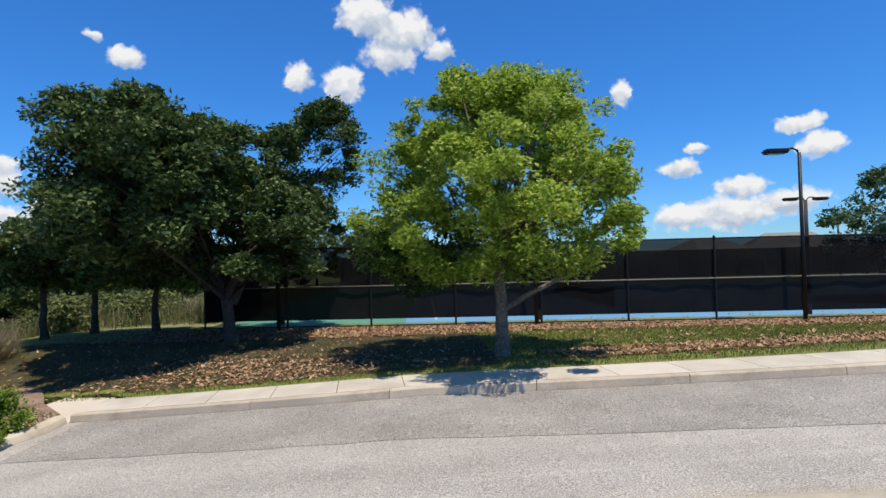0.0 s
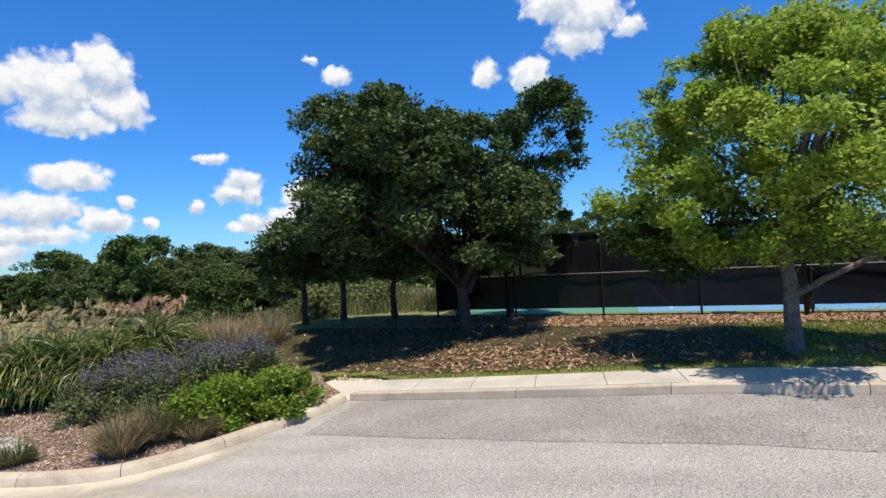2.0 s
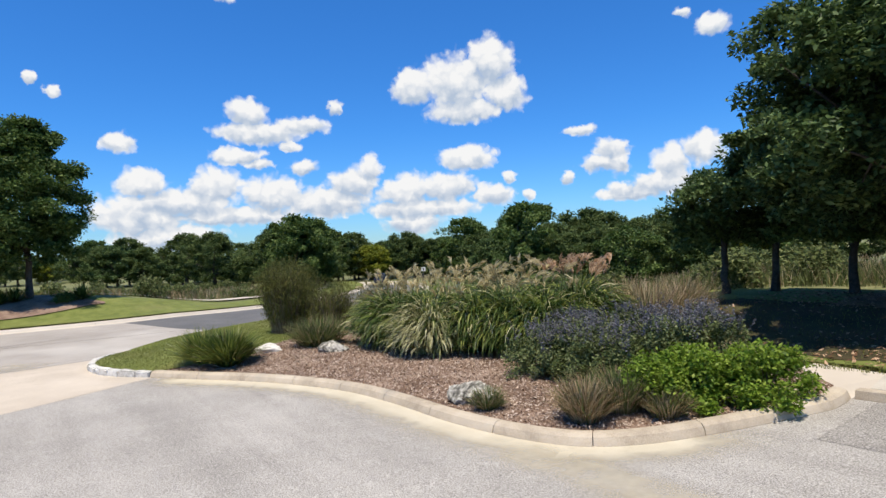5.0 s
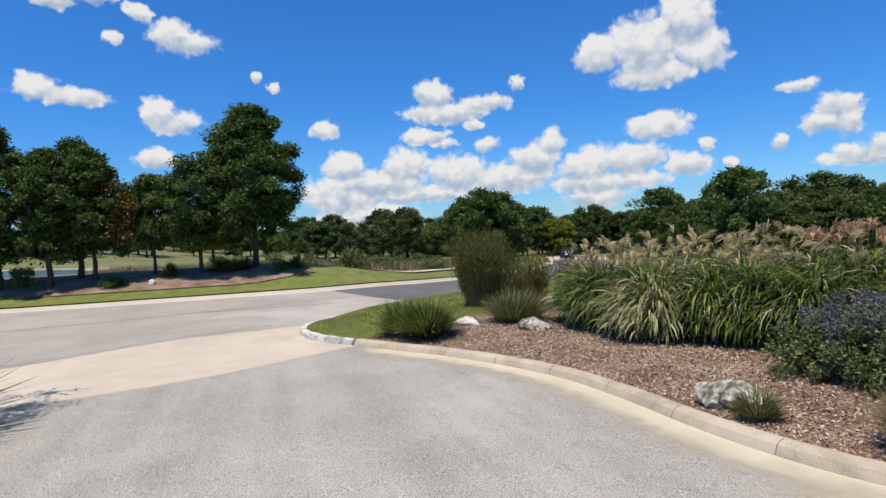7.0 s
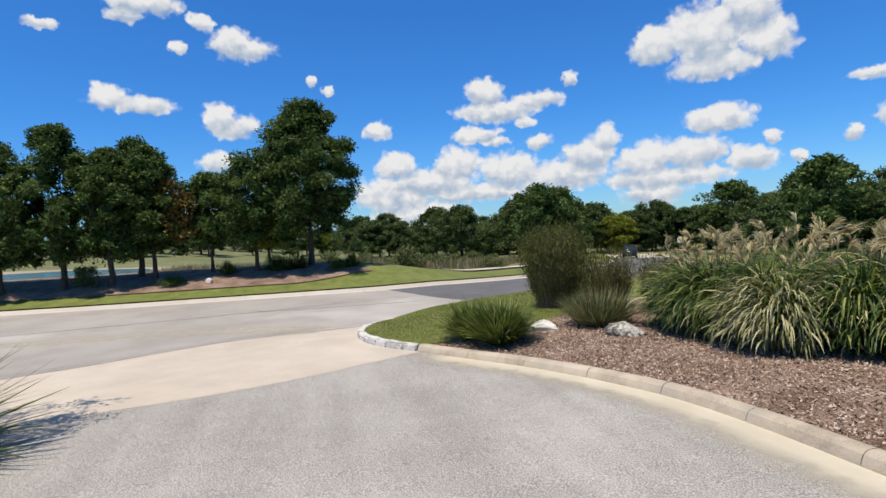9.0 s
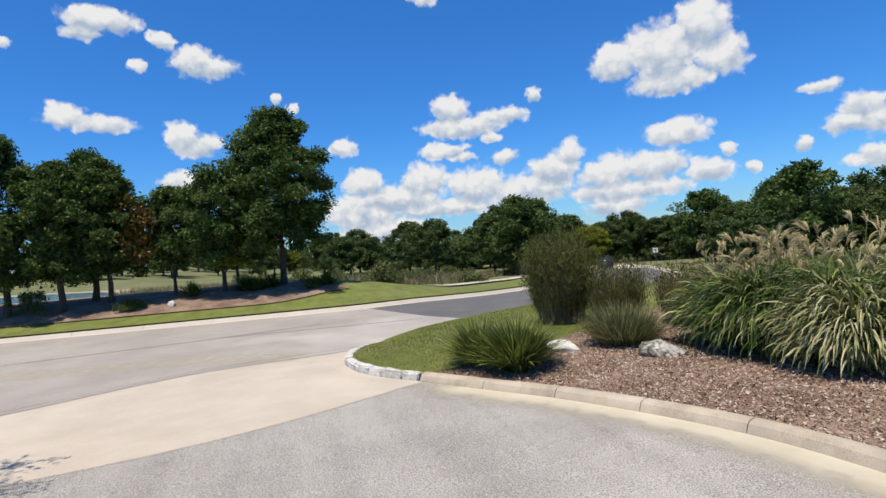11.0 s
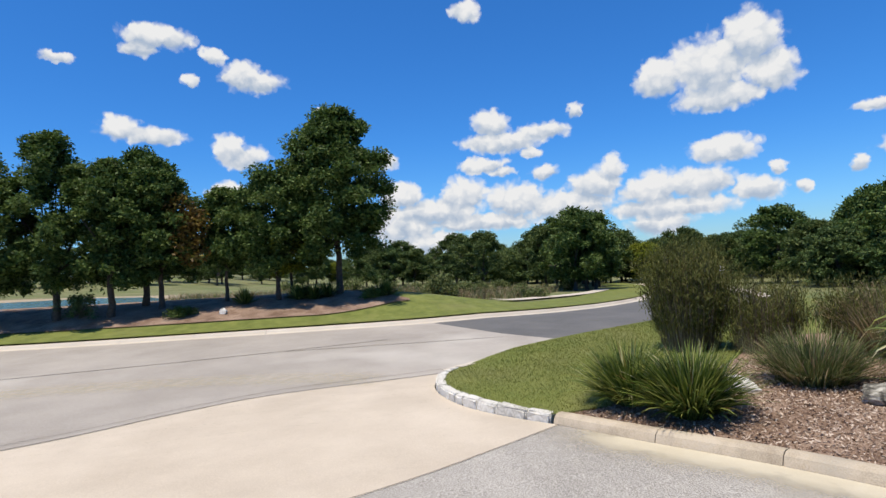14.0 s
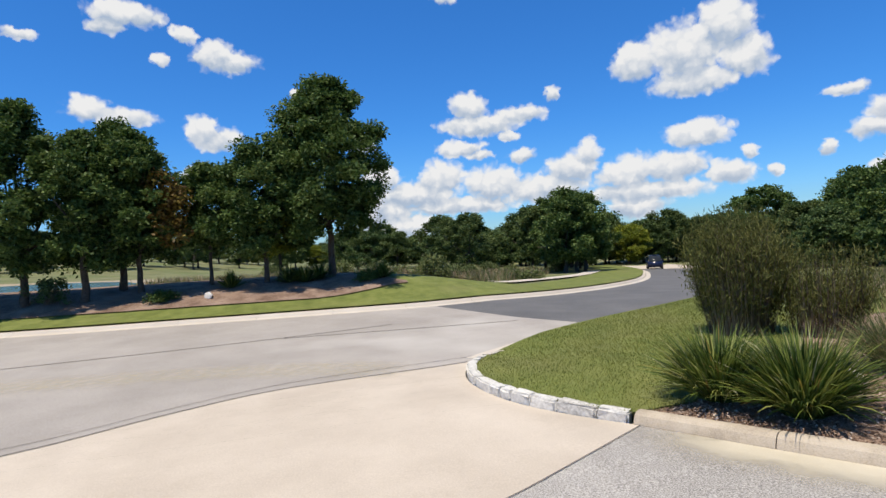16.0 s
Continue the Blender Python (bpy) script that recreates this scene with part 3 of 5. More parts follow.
def paving():
    drive = np.vstack([WALK_LINE, ISLAND_LINE, SEAM, MEDIAN_LINE[MEDIAN_LINE[:, 1] > -9.2][::-1]])
    tagged(fill("road", drive, road_z, ASPHALT, 0.6, 0.6), "worn grey chip-seal asphalt drive", "road", kind="structure")
    apron = np.vstack([STONE_LINE, GUTTER, MEDIAN_LINE[MEDIAN_LINE[:, 1] < -9.2][::-1], SEAM[::-1]])
    tagged(fill("road_apron", apron, road_z, CONCRETE, 0.6, 0.6), "pale cream concrete apron slab", "road", kind="structure")
    cut = NEAR_EDGE[NEAR_EDGE[:, 1] < 8.4]
    far_a, far_b = FAR_EDGE[FAR_EDGE[:, 1] < 4.9], FAR_EDGE[FAR_EDGE[:, 1] >= 4.9]
    pale = np.vstack([GUTTER[::-1], cut, [(-31.3, 6.75)], [far_b[0]], far_a[::-1]])
    tagged(fill("road_street", pale, road_z, ROAD_PALE, 1.0, 1.0), "sun-bleached pale grey street surface", "road", kind="structure")
    pad = np.vstack([NEAR_EDGE[NEAR_EDGE[:, 0] < -68], FAR_EDGE[FAR_EDGE[:, 0] < -74][::-1]])
    tagged(fill("road_far", pad, road_z, CONCRETE, 1.0, 1.0, .012), "pale concrete crossing at the bend", "road", kind="structure")
    dark = np.vstack([NEAR_EDGE[NEAR_EDGE[:, 1] >= 8.4], [(-90, 56)], far_b[::-1], [(-31.3, 6.75)], [cut[-1]]])
    tagged(fill("road_overlay", dark, road_z, ASPHALT_DARK, 1.0, 1.0), "newer dark grey asphalt street surface", "road", kind="structure")


paving()


def ribbon(name, line, off0, off1, height, mat, lift=0.0, parent=None):
    """A flat strip beside a line, between two offsets to its right."""
    p = np.asarray(line, float)
    d = np.gradient(p, axis=0)
    n = np.column_stack([d[:, 1], -d[:, 0]]) / np.linalg.norm(d, axis=1)[:, None]
    a, b = p + n * off0, p + n * off1
    v = np.vstack([a, b])
    z = height(v[:, 0], v[:, 1]) + lift
    k = len(p)
    f = [(i, i + 1, k + i + 1, k + i) for i in range(k - 1)]
    return link(name, np.column_stack([v, z]), f, mat, parent)


def swept(name, line, profile, height, mat, parent=None):
    """A profile (offset to the right, height) drawn along a line, with closed ends."""
    p = np.asarray(line, float)
    d = np.gradient(p, axis=0)
    n = np.column_stack([d[:, 1], -d[:, 0]]) / np.linalg.norm(d, axis=1)[:, None]
    k, m = len(p), len(profile)
    base = height(p[:, 0], p[:, 1])
    v = []
    for i in range(k):
        for o, h in profile:
            v.append((p[i, 0] + n[i, 0] * o, p[i, 1] + n[i, 1] * o, base[i] + h))
    f = [(i * m + j, i * m + (j + 1) % m, (i + 1) * m + (j + 1) % m, (i + 1) * m + j) for i in range(k - 1) for j in range(m)]
    f += [tuple(range(m))[::-1], tuple((k - 1) * m + j for j in range(m))]
    return link(name, v, f, mat, parent)


def resample(line, step):
    p = np.asarray(line, float)
    s = np.concatenate([[0], np.cumsum(np.linalg.norm(np.diff(p, axis=0), axis=1))])
    t = np.linspace(0, s[-1], max(2, int(s[-1] / step) + 1))
    return np.column_stack([np.interp(t, s, p[:, 0]), np.interp(t, s, p[:, 1])])


def kerb_run(name, line, profile, seg, label, mat=KERB, gap=0.012, height=road_z):
    """A kerb cast in lengths, with an open joint between them."""
    top = tagged(new(name), label, "kerb", kind="structure")
    q = resample(line, 0.15)
    n = max(2, int(seg / 0.15))
    for i in range(0, len(q) - 2, n):
        piece = (q[i:] if len(q) - i < 2 * n else q[i:i + n + 1]).copy()
        if i and len(q) - i < n:
            continue
        d = piece[-1] - piece[-2]
        piece[-1] -= d / np.linalg.norm(d) * gap
        swept("kerb_segment", piece, profile, height, mat, top)
    return top


# profile: road side first; offsets point away from the road
ROUND_KERB = [(-0.02, -0.1), (-0.015, 0.015), (0.0, 0.06), (0.025, 0.115), (0.07, 0.148), (0.13, 0.158), (0.21, 0.150), (0.26, 0.12), (0.27, -0.1)]
FACE_KERB = [(0.0, -0.1), (0.005, 0.02), (0.02, 0.13), (0.04, 0.148), (0.16, 0.152), (0.16, -0.1)]
LAY_KERB = [(-0.40, -0.1), (-0.40, 0.006), (-0.05, 0.03), (0.02, 0.12), (0.06, 0.15), (0.22, 0.155), (0.24, -0.1)]


def flip(profile):
    return [(-o, h) for o, h in profile][::-1]


kerb_run("kerb_island", ISLAND_LINE, ROUND_KERB, 1.5, "weathered rounded concrete kerb round the planting bed")
kerb_run("kerb_walk", WALK_LINE, FACE_KERB, 2.55, "square concrete kerb along the walkway")
kerb_run("kerb_street_far", FAR_EDGE[5:][::-1], LAY_KERB, 3.0, "pale concrete kerb and gutter of the street", PATH)
kerb_run("kerb_street_near", NEAR_EDGE, [(-0.42, -0.1), (-0.42, 0.010), (0.0, 0.03), (0.06, 0.13), (0.3, 0.15), (0.3, -0.1)], 3.0, "low pale concrete edging strip of the street", PATH)
kerb_run("kerb_median", MEDIAN_LINE[::-1], ROUND_KERB, 1.8, "rounded concrete kerb of the median bed")


def block_stone(line):
    top = tagged(new("kerb_stone"), "row of rough white limestone blocks edging the lawn", "kerb", kind="structure")
    q = resample(line, 0.05)
    rnd = random.Random(4)
    i = 1
    while i < len(q) - 6:
        n = min(rnd.randint(6, 15), len(q) - 1 - i)
        a, b = q[i], q[i + n]
        c = (a + b) / 2
        L = np.linalg.norm(b - a) - 0.025
        ang = math.atan2(b[1] - a[1], b[0] - a[0])
        bm = box_bm(L, 0.22, 0.24 + rnd.uniform(-.02, .03), bevel=0.03)
        bmesh.ops.subdivide_edges(bm, edges=[e for e in bm.edges if e.calc_length() > .12], cuts=1)
        for v in bm.verts:
            v.co += Vector((rnd.uniform(-1, 1), rnd.uniform(-1, 1), rnd.uniform(-1, 1))) * 0.012
        ob = part("stone_block", bm, STONE, top)
        off = 0.12
        ob.matrix_basis = pose(c[0] + math.sin(ang) * off, c[1] - math.cos(ang) * off, float(road_z(*c)) + 0.03, rnd.uniform(-3, 3), rnd.uniform(-3, 3), math.degrees(ang) + rnd.uniform(-4, 4))
        i += n


block_stone(STONE_LINE)


def walkway():
    top = tagged(new("pavement"), "pale concrete walkway slabs behind the kerb", "pavement", kind="structure")
    xs = np.arange(-6.55, 24, 1.24)
    for xa, xb in zip(xs[:-1], xs[1:]):
        xa, xb = xa + .006, xb - .006
        pts = []
        for x in (xa, xb):
            z = float(road_z(x, 0))
            skew = -0.10
            for o in (0.165, WALK_W):
                pts.append((x + skew * (o - .16), float(kerb_y(x)) + o, z + 0.154 + 0.01 * o))
        lo = [(a, b, c - .16) for a, b, c in pts]
        link("slab", pts + lo, [(0, 2, 3, 1), (4, 5, 7, 6), (0, 4, 6, 2), (1, 3, 7, 5), (0, 1, 5, 4), (2, 6, 7, 3)], SLAB, top)
    # ramp at the west end
    k = float(kerb_y(-6.6))
    z0 = float(road_z(-6.9, 11))
    ramp = [(-6.56, k + .17, z0 + .16), (-6.56, k + WALK_W + .25, z0 + .17), (-7.05, k + WALK_W + .5, z0 + .12), (-7.9, k + WALK_W + .7, z0 + .10), (-8.1, k + .45, z0 + .07), (-7.25, k + .10, z0 + .02), (-6.75, k + .02, z0 + .02)]
    lo = [(a, b, c - .15) for a, b, c in ramp]
    n = len(ramp)
    link("ramp", ramp + lo, [tuple(range(n))[::-1], tuple(range(n, 2 * n))] + [(i, (i + 1) % n, n + (i + 1) % n, n + i) for i in range(n)], PATH, top, "tan concrete ramp")


walkway()


# the bed and the lawn tip inside the island kerb
def bed_z(x, y):
    d = np.minimum(away(x, y, ISLAND_LINE[::2]), away(x, y, STONE_LINE[::2]))
    return road_z(x, y) + 0.10 + 0.14 * smooth01(d / 2.5)


def beds():
    k = 0.24
    def inner(line, off):
        p = np.asarray(line)
        d = np.gradient(p, axis=0)
        n = np.column_stack([d[:, 1], -d[:, 0]]) / np.linalg.norm(d, axis=1)[:, None]
        return p + n * off
    isl, st = inner(ISLAND_LINE, k), inner(STONE_LINE, .14)
    bed = np.vstack([isl, [(-19.9, 4.7), (-20.6, 6.0), (-21.2, 7.6), (-22.2, 9.0), (-24.5, 11.5), (-24, 16), (-14, 17), (-9.0, 13.8), (-8.0, 12.3), (-7.1, 11.4)]])
    tagged(fill("bed", bed, bed_z, MULCH, 0.4, 0.4), "brown shredded bark mulch of the planting bed", "bed", kind="structure")
    near = NEAR_EDGE[(NEAR_EDGE[:, 1] < 26)] + np.array([.2, 0])
    tip = np.vstack([st, near, [(-34, 26), (-24, 16), (-24.5, 11.5), (-22.2, 9.0), (-21.2, 7.6), (-20.6, 6.0), (-19.9, 4.7)], [isl[-1]]])
    tagged(fill("lawn_tip", tip, lambda x, y: bed_z(x, y) + .02, GRASS, 0.5, 0.5), "mown green lawn behind limestone edging", "lawn", kind="structure")


beds()


def north_lawn():
    xs = np.arange(-15, 30, .8)
    front = [(x, float(kerb_y(x)) + WALK_W + (0.0 if x > -6.6 else .6)) for x in xs]
    back = [(x, float(fence_y(x)) + 1.5) for x in xs][::-1]
    lawn = np.array(front + back)
    tagged(fill("lawn", lawn, land_z, GRASS, .7, .7, .02), "mown lawn shaded by oak trees", "lawn", kind="structure")
    # soil-and-grass sheet whose dark colour stands in for canopy shade
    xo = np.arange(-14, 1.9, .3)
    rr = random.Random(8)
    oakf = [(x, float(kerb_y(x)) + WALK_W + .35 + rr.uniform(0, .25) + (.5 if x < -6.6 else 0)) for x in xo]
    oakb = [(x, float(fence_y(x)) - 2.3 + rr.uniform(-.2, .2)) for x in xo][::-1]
    tagged(fill("lawn_oak", np.array(oakf + oakb), land_z, LAWN_SHADE, .6, .6, .032), "thin patchy lawn over soil, coloured darker for the shade under the oaks", "lawn", kind="structure")
    # shredded-wood strips, with ragged edges
    rnd = random.Random(3)
    def strip(name, x0, x1, lo, hi, mat, label, lift):
        xs = np.arange(x0, x1, .22)
        a = [(x, lo(x) + rnd.uniform(-.16, .16)) for x in xs]
        b = [(x, hi(x) + rnd.uniform(-.12, .12)) for x in xs][::-1]
        tagged(fill(name, np.array(a + b), land_z, mat, .5, .4, lift), label, "mulch", kind="structure")
    strip("mulch_fence", -9.5, 28, lambda x: float(fence_y(x)) - 1.7 - .9 * smooth01((6 - x) / 8), lambda x: float(fence_y(x)) + .2, LITTER, "strip of brown wood chips under the fence", .045)
    strip("mulch_walk", 3.0, 28, lambda x: float(kerb_y(x)) + 2.0, lambda x: float(kerb_y(x)) + 3.3, LITTER, "strip of brown wood chips in the lawn", .04)


north_lawn()


def west_side():
    q = FAR_EDGE[(FAR_EDGE[:, 1] > -34)]
    # lawn strip, draped
    p = resample(q, .8)
    d = np.gradient(p, axis=0)
    n = np.column_stack([-d[:, 1], d[:, 0]]) / np.linalg.norm(d, axis=1)[:, None]
    rows = [p + n * o for o in (.2, .7, 1.2, 1.8, 2.4, 3.0, 3.6, 4.2, 4.8)]
    def drape(name, rows, mat, lift, label, cat):
        v = np.vstack(rows)
        z = land_z(v[:, 0], v[:, 1]) + lift
        k = len(rows[0])
        f = [(r * k + i, r * k + i + 1, (r + 1) * k + i + 1, (r + 1) * k + i) for r in range(len(rows) - 1) for i in range(k - 1)]
        tagged(link(name, np.column_stack([v, z]), f, mat, smooth=True), label, cat, kind="structure")
    drape("lawn_verge", rows, GRASS, .07, "mown green verge along the street", "lawn")
    sel = (p[:, 1] > -22) & (p[:, 1] < 5.2)
    pb, nb = p[sel], n[sel]
    w = smooth01((5.2 - pb[:, 1]) / 5)[:, None]
    drape("bed_verge", [pb + nb * (1.9 + 1.4 * (1 - w)), pb + nb * (2.6 + .9 * (1 - w)), pb + nb * (3.6 + .6 * w), pb + nb * (3.6 + 2.2 * w), pb + nb * (3.6 + 4.8 * w)], MULCH, .13, "reddish mulch bed under the street trees", "bed")
    # footpath winding through the meadow
    path = smooth_line([(-48, 0.5), (-46.5, 6), (-47.5, 11), (-50.5, 16), (-56, 22.5), (-66, 30)], 1.0)
    pr = [path + np.array([o, 0.0]) for o in (-1.1, -.5, .5, 1.1)]
    drape("path", pr, PATH, .12, "pale concrete footpath", "path")
    shore = smooth_line([(-64, -10), (-72, -10.5), (-84, -15.5), (-95, -26), (-99, -44)], 2.0)
    drape("bank", [shore + np.array([2.5, -2.0]), shore, shore + np.array([-4, 4.0])], SAND, .15, "bare sandy bank of the pond", "bank")
    w = tagged(link("water", [(x, y, -0.84) for x, y in POND], [tuple(range(len(POND)))], WATER), "still green-blue pond water", "pond", kind="structure")


west_side()


def dust_band(name, line, offsets, fades, label, lift=.006):
    """A strip of dust beside a line; fades gives its thickness from side to side."""
    p = np.asarray(line, float)
    d = np.gradient(p, axis=0)
    n = np.column_stack([d[:, 1], -d[:, 0]]) / np.linalg.norm(d, axis=1)[:, None]
    v = np.vstack([p + n * o for o in offsets])
    k = len(p)
    f = [(r * k + i, r * k + i + 1, (r + 1) * k + i + 1, (r + 1) * k + i) for r in range(len(offsets) - 1) for i in range(k - 1)]
    ob = link(name, np.column_stack([v, road_z(v[:, 0], v[:, 1]) + lift]), f, DUST)
    ends = np.minimum(1, np.minimum(np.arange(k), np.arange(k)[::-1]) / 4)
    layer = ob.data.attributes.new("fade", "FLOAT", "POINT")
    layer.data.foreach_set("value", np.concatenate([ends * w for w in fades]).astype(np.float32))
    return tagged(ob, label, "road dirt", kind="structure")


dust_band("gutter_dust", ISLAND_LINE[6:], (0.0, -.28, -.6, -1.0), (1.0, .95, .5, 0), "pale yellowish dust in the gutter")


def drive_marks():
    # older, darker lane beside the walkway
    xs = np.arange(-6.4, 28, .35)
    rnd = random.Random(11)
    top = [(x, float(kerb_y(x)) - .02) for x in xs]
    bot = [(x, 7.52 - .165 * x + .004 * x * x + rnd.uniform(-.025, .025)) for x in xs][::-1]
    tagged(fill("road_lane", np.array(top + bot), road_z, ASPHALT_BAND, .5, .5, .005), "older darker chip-seal lane beside the walkway", "road", kind="structure")
    line = smooth_line([(-10.0, 6.1), (-8.4, 6.3), (-6.6, 6.15), (-4.2, 5.8), (0, 5.15), (5, 4.75), (12, 4.4), (24, 4.0)], .3)
    dust_band("road_dust", line, (-.45, -.15, .3, .8), (0, .6, .6, 0), "pale yellowish dust drifted on the drive", .007)
    dust_band("road_dust", smooth_line([(-24.9, 2.2), (-26.6, -1), (-27.6, -5), (-28.4, -12)], .4), (-1.0, -.3, .5, 1.2), (0, .5, .5, 0), "pale dust bleaching the edge of the street", .007)
    # sawn joints and cracks
    j = tagged(new("road_joint"), "dark filled joints and cracks in the paving", "road joint", kind="structure")
    def crack(line, w, lift=.012, wob=.02):
        p = resample(line, .2)
        r = np.random.default_rng(len(p))
        p = p + np.cumsum(r.normal(0, wob * .3, p.shape), 0) * .6
        ribbon("crack", p, -w / 2, w / 2, road_z, CRACK, lift, j)
    crack(GUTTER[:26], .035, wob=.004)
    crack(SEAM, .014, wob=.008)
    crack(GUTTER[:26] + np.array([-.5, .1]), .02, wob=.003)
    crack(smooth_line([(-30.2, -12), (-30.6, -7.9), (-31.0, -3.9), (-31.6, 0), (-32.2, 2.7)], .4), .055, wob=.003)
    crack(smooth_line([(-31.35, -.8), (-30.9, 2.5), (-30.4, 6.5)], .4), .05, wob=.003)


drive_marks()

# ---- plants ----
def strips(name, P, W, mat, parent=None, label=""):
    """Blades: P (n, k, 3) points along each, W (n, k, 3) half-width vectors; one island a blade."""
    P, W = np.asarray(P, float), np.asarray(W, float)
    n, k, _ = P.shape
    v = np.stack([P - W, P + W], 2).reshape(-1, 3)
    b = (np.arange(n) * 2 * k)[:, None, None]
    j = (np.arange(k - 1) * 2)[None, :, None]
    f = (b + j + np.array([0, 1, 3, 2])[None, None, :]).reshape(-1, 4)
    me = bpy.data.meshes.new(name)
    me.vertices.add(len(v))
    me.vertices.foreach_set("co", v.astype(np.float32).reshape(-1))
    me.loops.add(f.size)
    me.loops.foreach_set("vertex_index", f.astype(np.int32).reshape(-1))
    me.polygons.add(len(f))
    me.polygons.foreach_set("loop_start", np.arange(0, f.size, 4, dtype=np.int32))
    me.update(calc_edges=True)
    me.materials.append(mat)
    ob = new(name, me)
    if parent is not None:
        ob.parent = parent
    if label:
        ob["label"] = label
    return ob


def blade_arrays(rng, n, length, width, base_r, lean, droop, k=6, centre=(0, 0, 0), upbias=1.0):
    """Arching blades from a tussock: length, lean (degrees from upright) and droop are (low, high)."""
    a = rng.uniform(0, 2 * np.pi, n)
    r = base_r * np.sqrt(rng.uniform(0, 1, n))
    L = rng.uniform(*length, n)
    th = np.radians(rng.uniform(*lean, n))
    dr = rng.uniform(*droop, n)
    ang = a + rng.normal(0, .35, n)
    out = np.column_stack([np.cos(ang), np.sin(ang), np.zeros(n)])
    s = np.linspace(0, 1, k)
    # the angle from upright grows along the blade
    tt = th[:, None] + (dr * np.pi)[:, None] * s[None, :] ** 1.6
    step = (L / (k - 1))[:, None]
    dx = np.concatenate([np.zeros((n, 1)), np.cumsum(np.sin((tt[:, 1:] + tt[:, :-1]) / 2) * step, 1)], 1)
    dz = np.concatenate([np.zeros((n, 1)), np.cumsum(np.cos((tt[:, 1:] + tt[:, :-1]) / 2) * step, 1)], 1)
    base = np.column_stack([r * np.cos(a), r * np.sin(a), np.zeros(n)]) + np.array(centre)
    P = base[:, None, :] + out[:, None, :] * dx[:, :, None] + np.array([0, 0, 1.0]) * dz[:, :, None]
    side = np.column_stack([-out[:, 1], out[:, 0], rng.normal(0, .35, n)])
    taper = np.clip(1.25 * (1 - s ** 2.2) * (0.55 + s), .04, 1)
    W = side[:, None, :] * (width * rng.uniform(.7, 1.2, n) / 2)[:, None, None] * taper[None, :, None]
    return P, W


def leaf_quads(rng, C, size, flat=0.6):
    """Pointed leaves at the points C."""
    n = len(C)
    d = rng.normal(0, 1, (n, 3))
    d[:, 2] *= flat
    d /= np.linalg.norm(d, axis=1)[:, None]
    up = rng.normal(0, .7, (n, 3)) + np.array([0, 0, 1.0])
    s = np.cross(d, up)
    s /= np.linalg.norm(s, axis=1)[:, None] + 1e-6
    L = (size * rng.uniform(.6, 1.35, n))[:, None]
    nrm = np.cross(s, d)
    mid = C + d * L * .45 + nrm * L * .08
    return np.stack([C, mid + s * L * .26, C + d * L, mid - s * L * .26], 1)


def tube(bm, pts, radii, seg=7):
    rings = []
    for i, p in enumerate(pts):
        p = Vector(p)
        d = (Vector(pts[min(i + 1, len(pts) - 1)]) - Vector(pts[max(i - 1, 0)])).normalized()
        a = d.orthogonal().normalized() if abs(d.z) < .99 else Vector((1, 0, 0))
        b = d.cross(a)
        rings.append([bm.verts.new(p + (a * math.cos(2 * math.pi * j / seg) + b * math.sin(2 * math.pi * j / seg)) * radii[i]) for j in range(seg)])
    for r0, r1 in zip(rings[:-1], rings[1:]):
        # match the nearest corner, so that the tube does not twist
        off = min(range(seg), key=lambda o: (r1[o].co - r0[0].co).length)
        for j in range(seg):
            bm.faces.new((r0[j], r0[(j + 1) % seg], r1[(j + 1 + off) % seg], r1[(j + off) % seg]))
    bm.faces.new(rings[-1])


def crown_clumps(rng, m, radius, z0, z1, shape, off, shell=.45):
    """Centres of the leaf clumps inside an uneven envelope."""
    u = rng.uniform(0, 1, m) ** .9
    az = rng.uniform(0, 2 * np.pi, m)
    if shape == "cone":
        prof = (1 - u) ** .75 * .95 + .12
        prof *= smooth01(u / .12) * .5 + .5
    elif shape == "broad":
        prof = np.interp(u, [0, .1, .3, .6, .85, 1], [.55, .9, 1, .9, .66, .3])
    elif shape == "pear":
        prof = np.interp(u, [0, .12, .32, .55, .8, 1], [.5, .85, 1, .88, .52, .12])
    elif shape == "dome":
        prof = np.sqrt(np.clip(1 - (u * .98) ** 2.2, 0, 1)) * (.72 + .28 * smooth01(u / .3))
    else:
        prof = np.sin(np.pi * np.clip(.10 + u * .86, 0, 1)) ** .62
    ph = rng.uniform(0, 6.28, 6)
    lump = 1 + .13 * np.sin(2 * az + ph[0] + 3 * u) + .11 * np.sin(3 * az + ph[1] - 5 * u) + .09 * np.sin(5 * az + ph[2] + 9 * u)
    r = radius * prof * lump * rng.uniform(0, 1, m) ** shell
    return np.column_stack([off[0] * u + r * np.cos(az), off[1] * u + r * np.sin(az), z0 + u * (z1 - z0)])


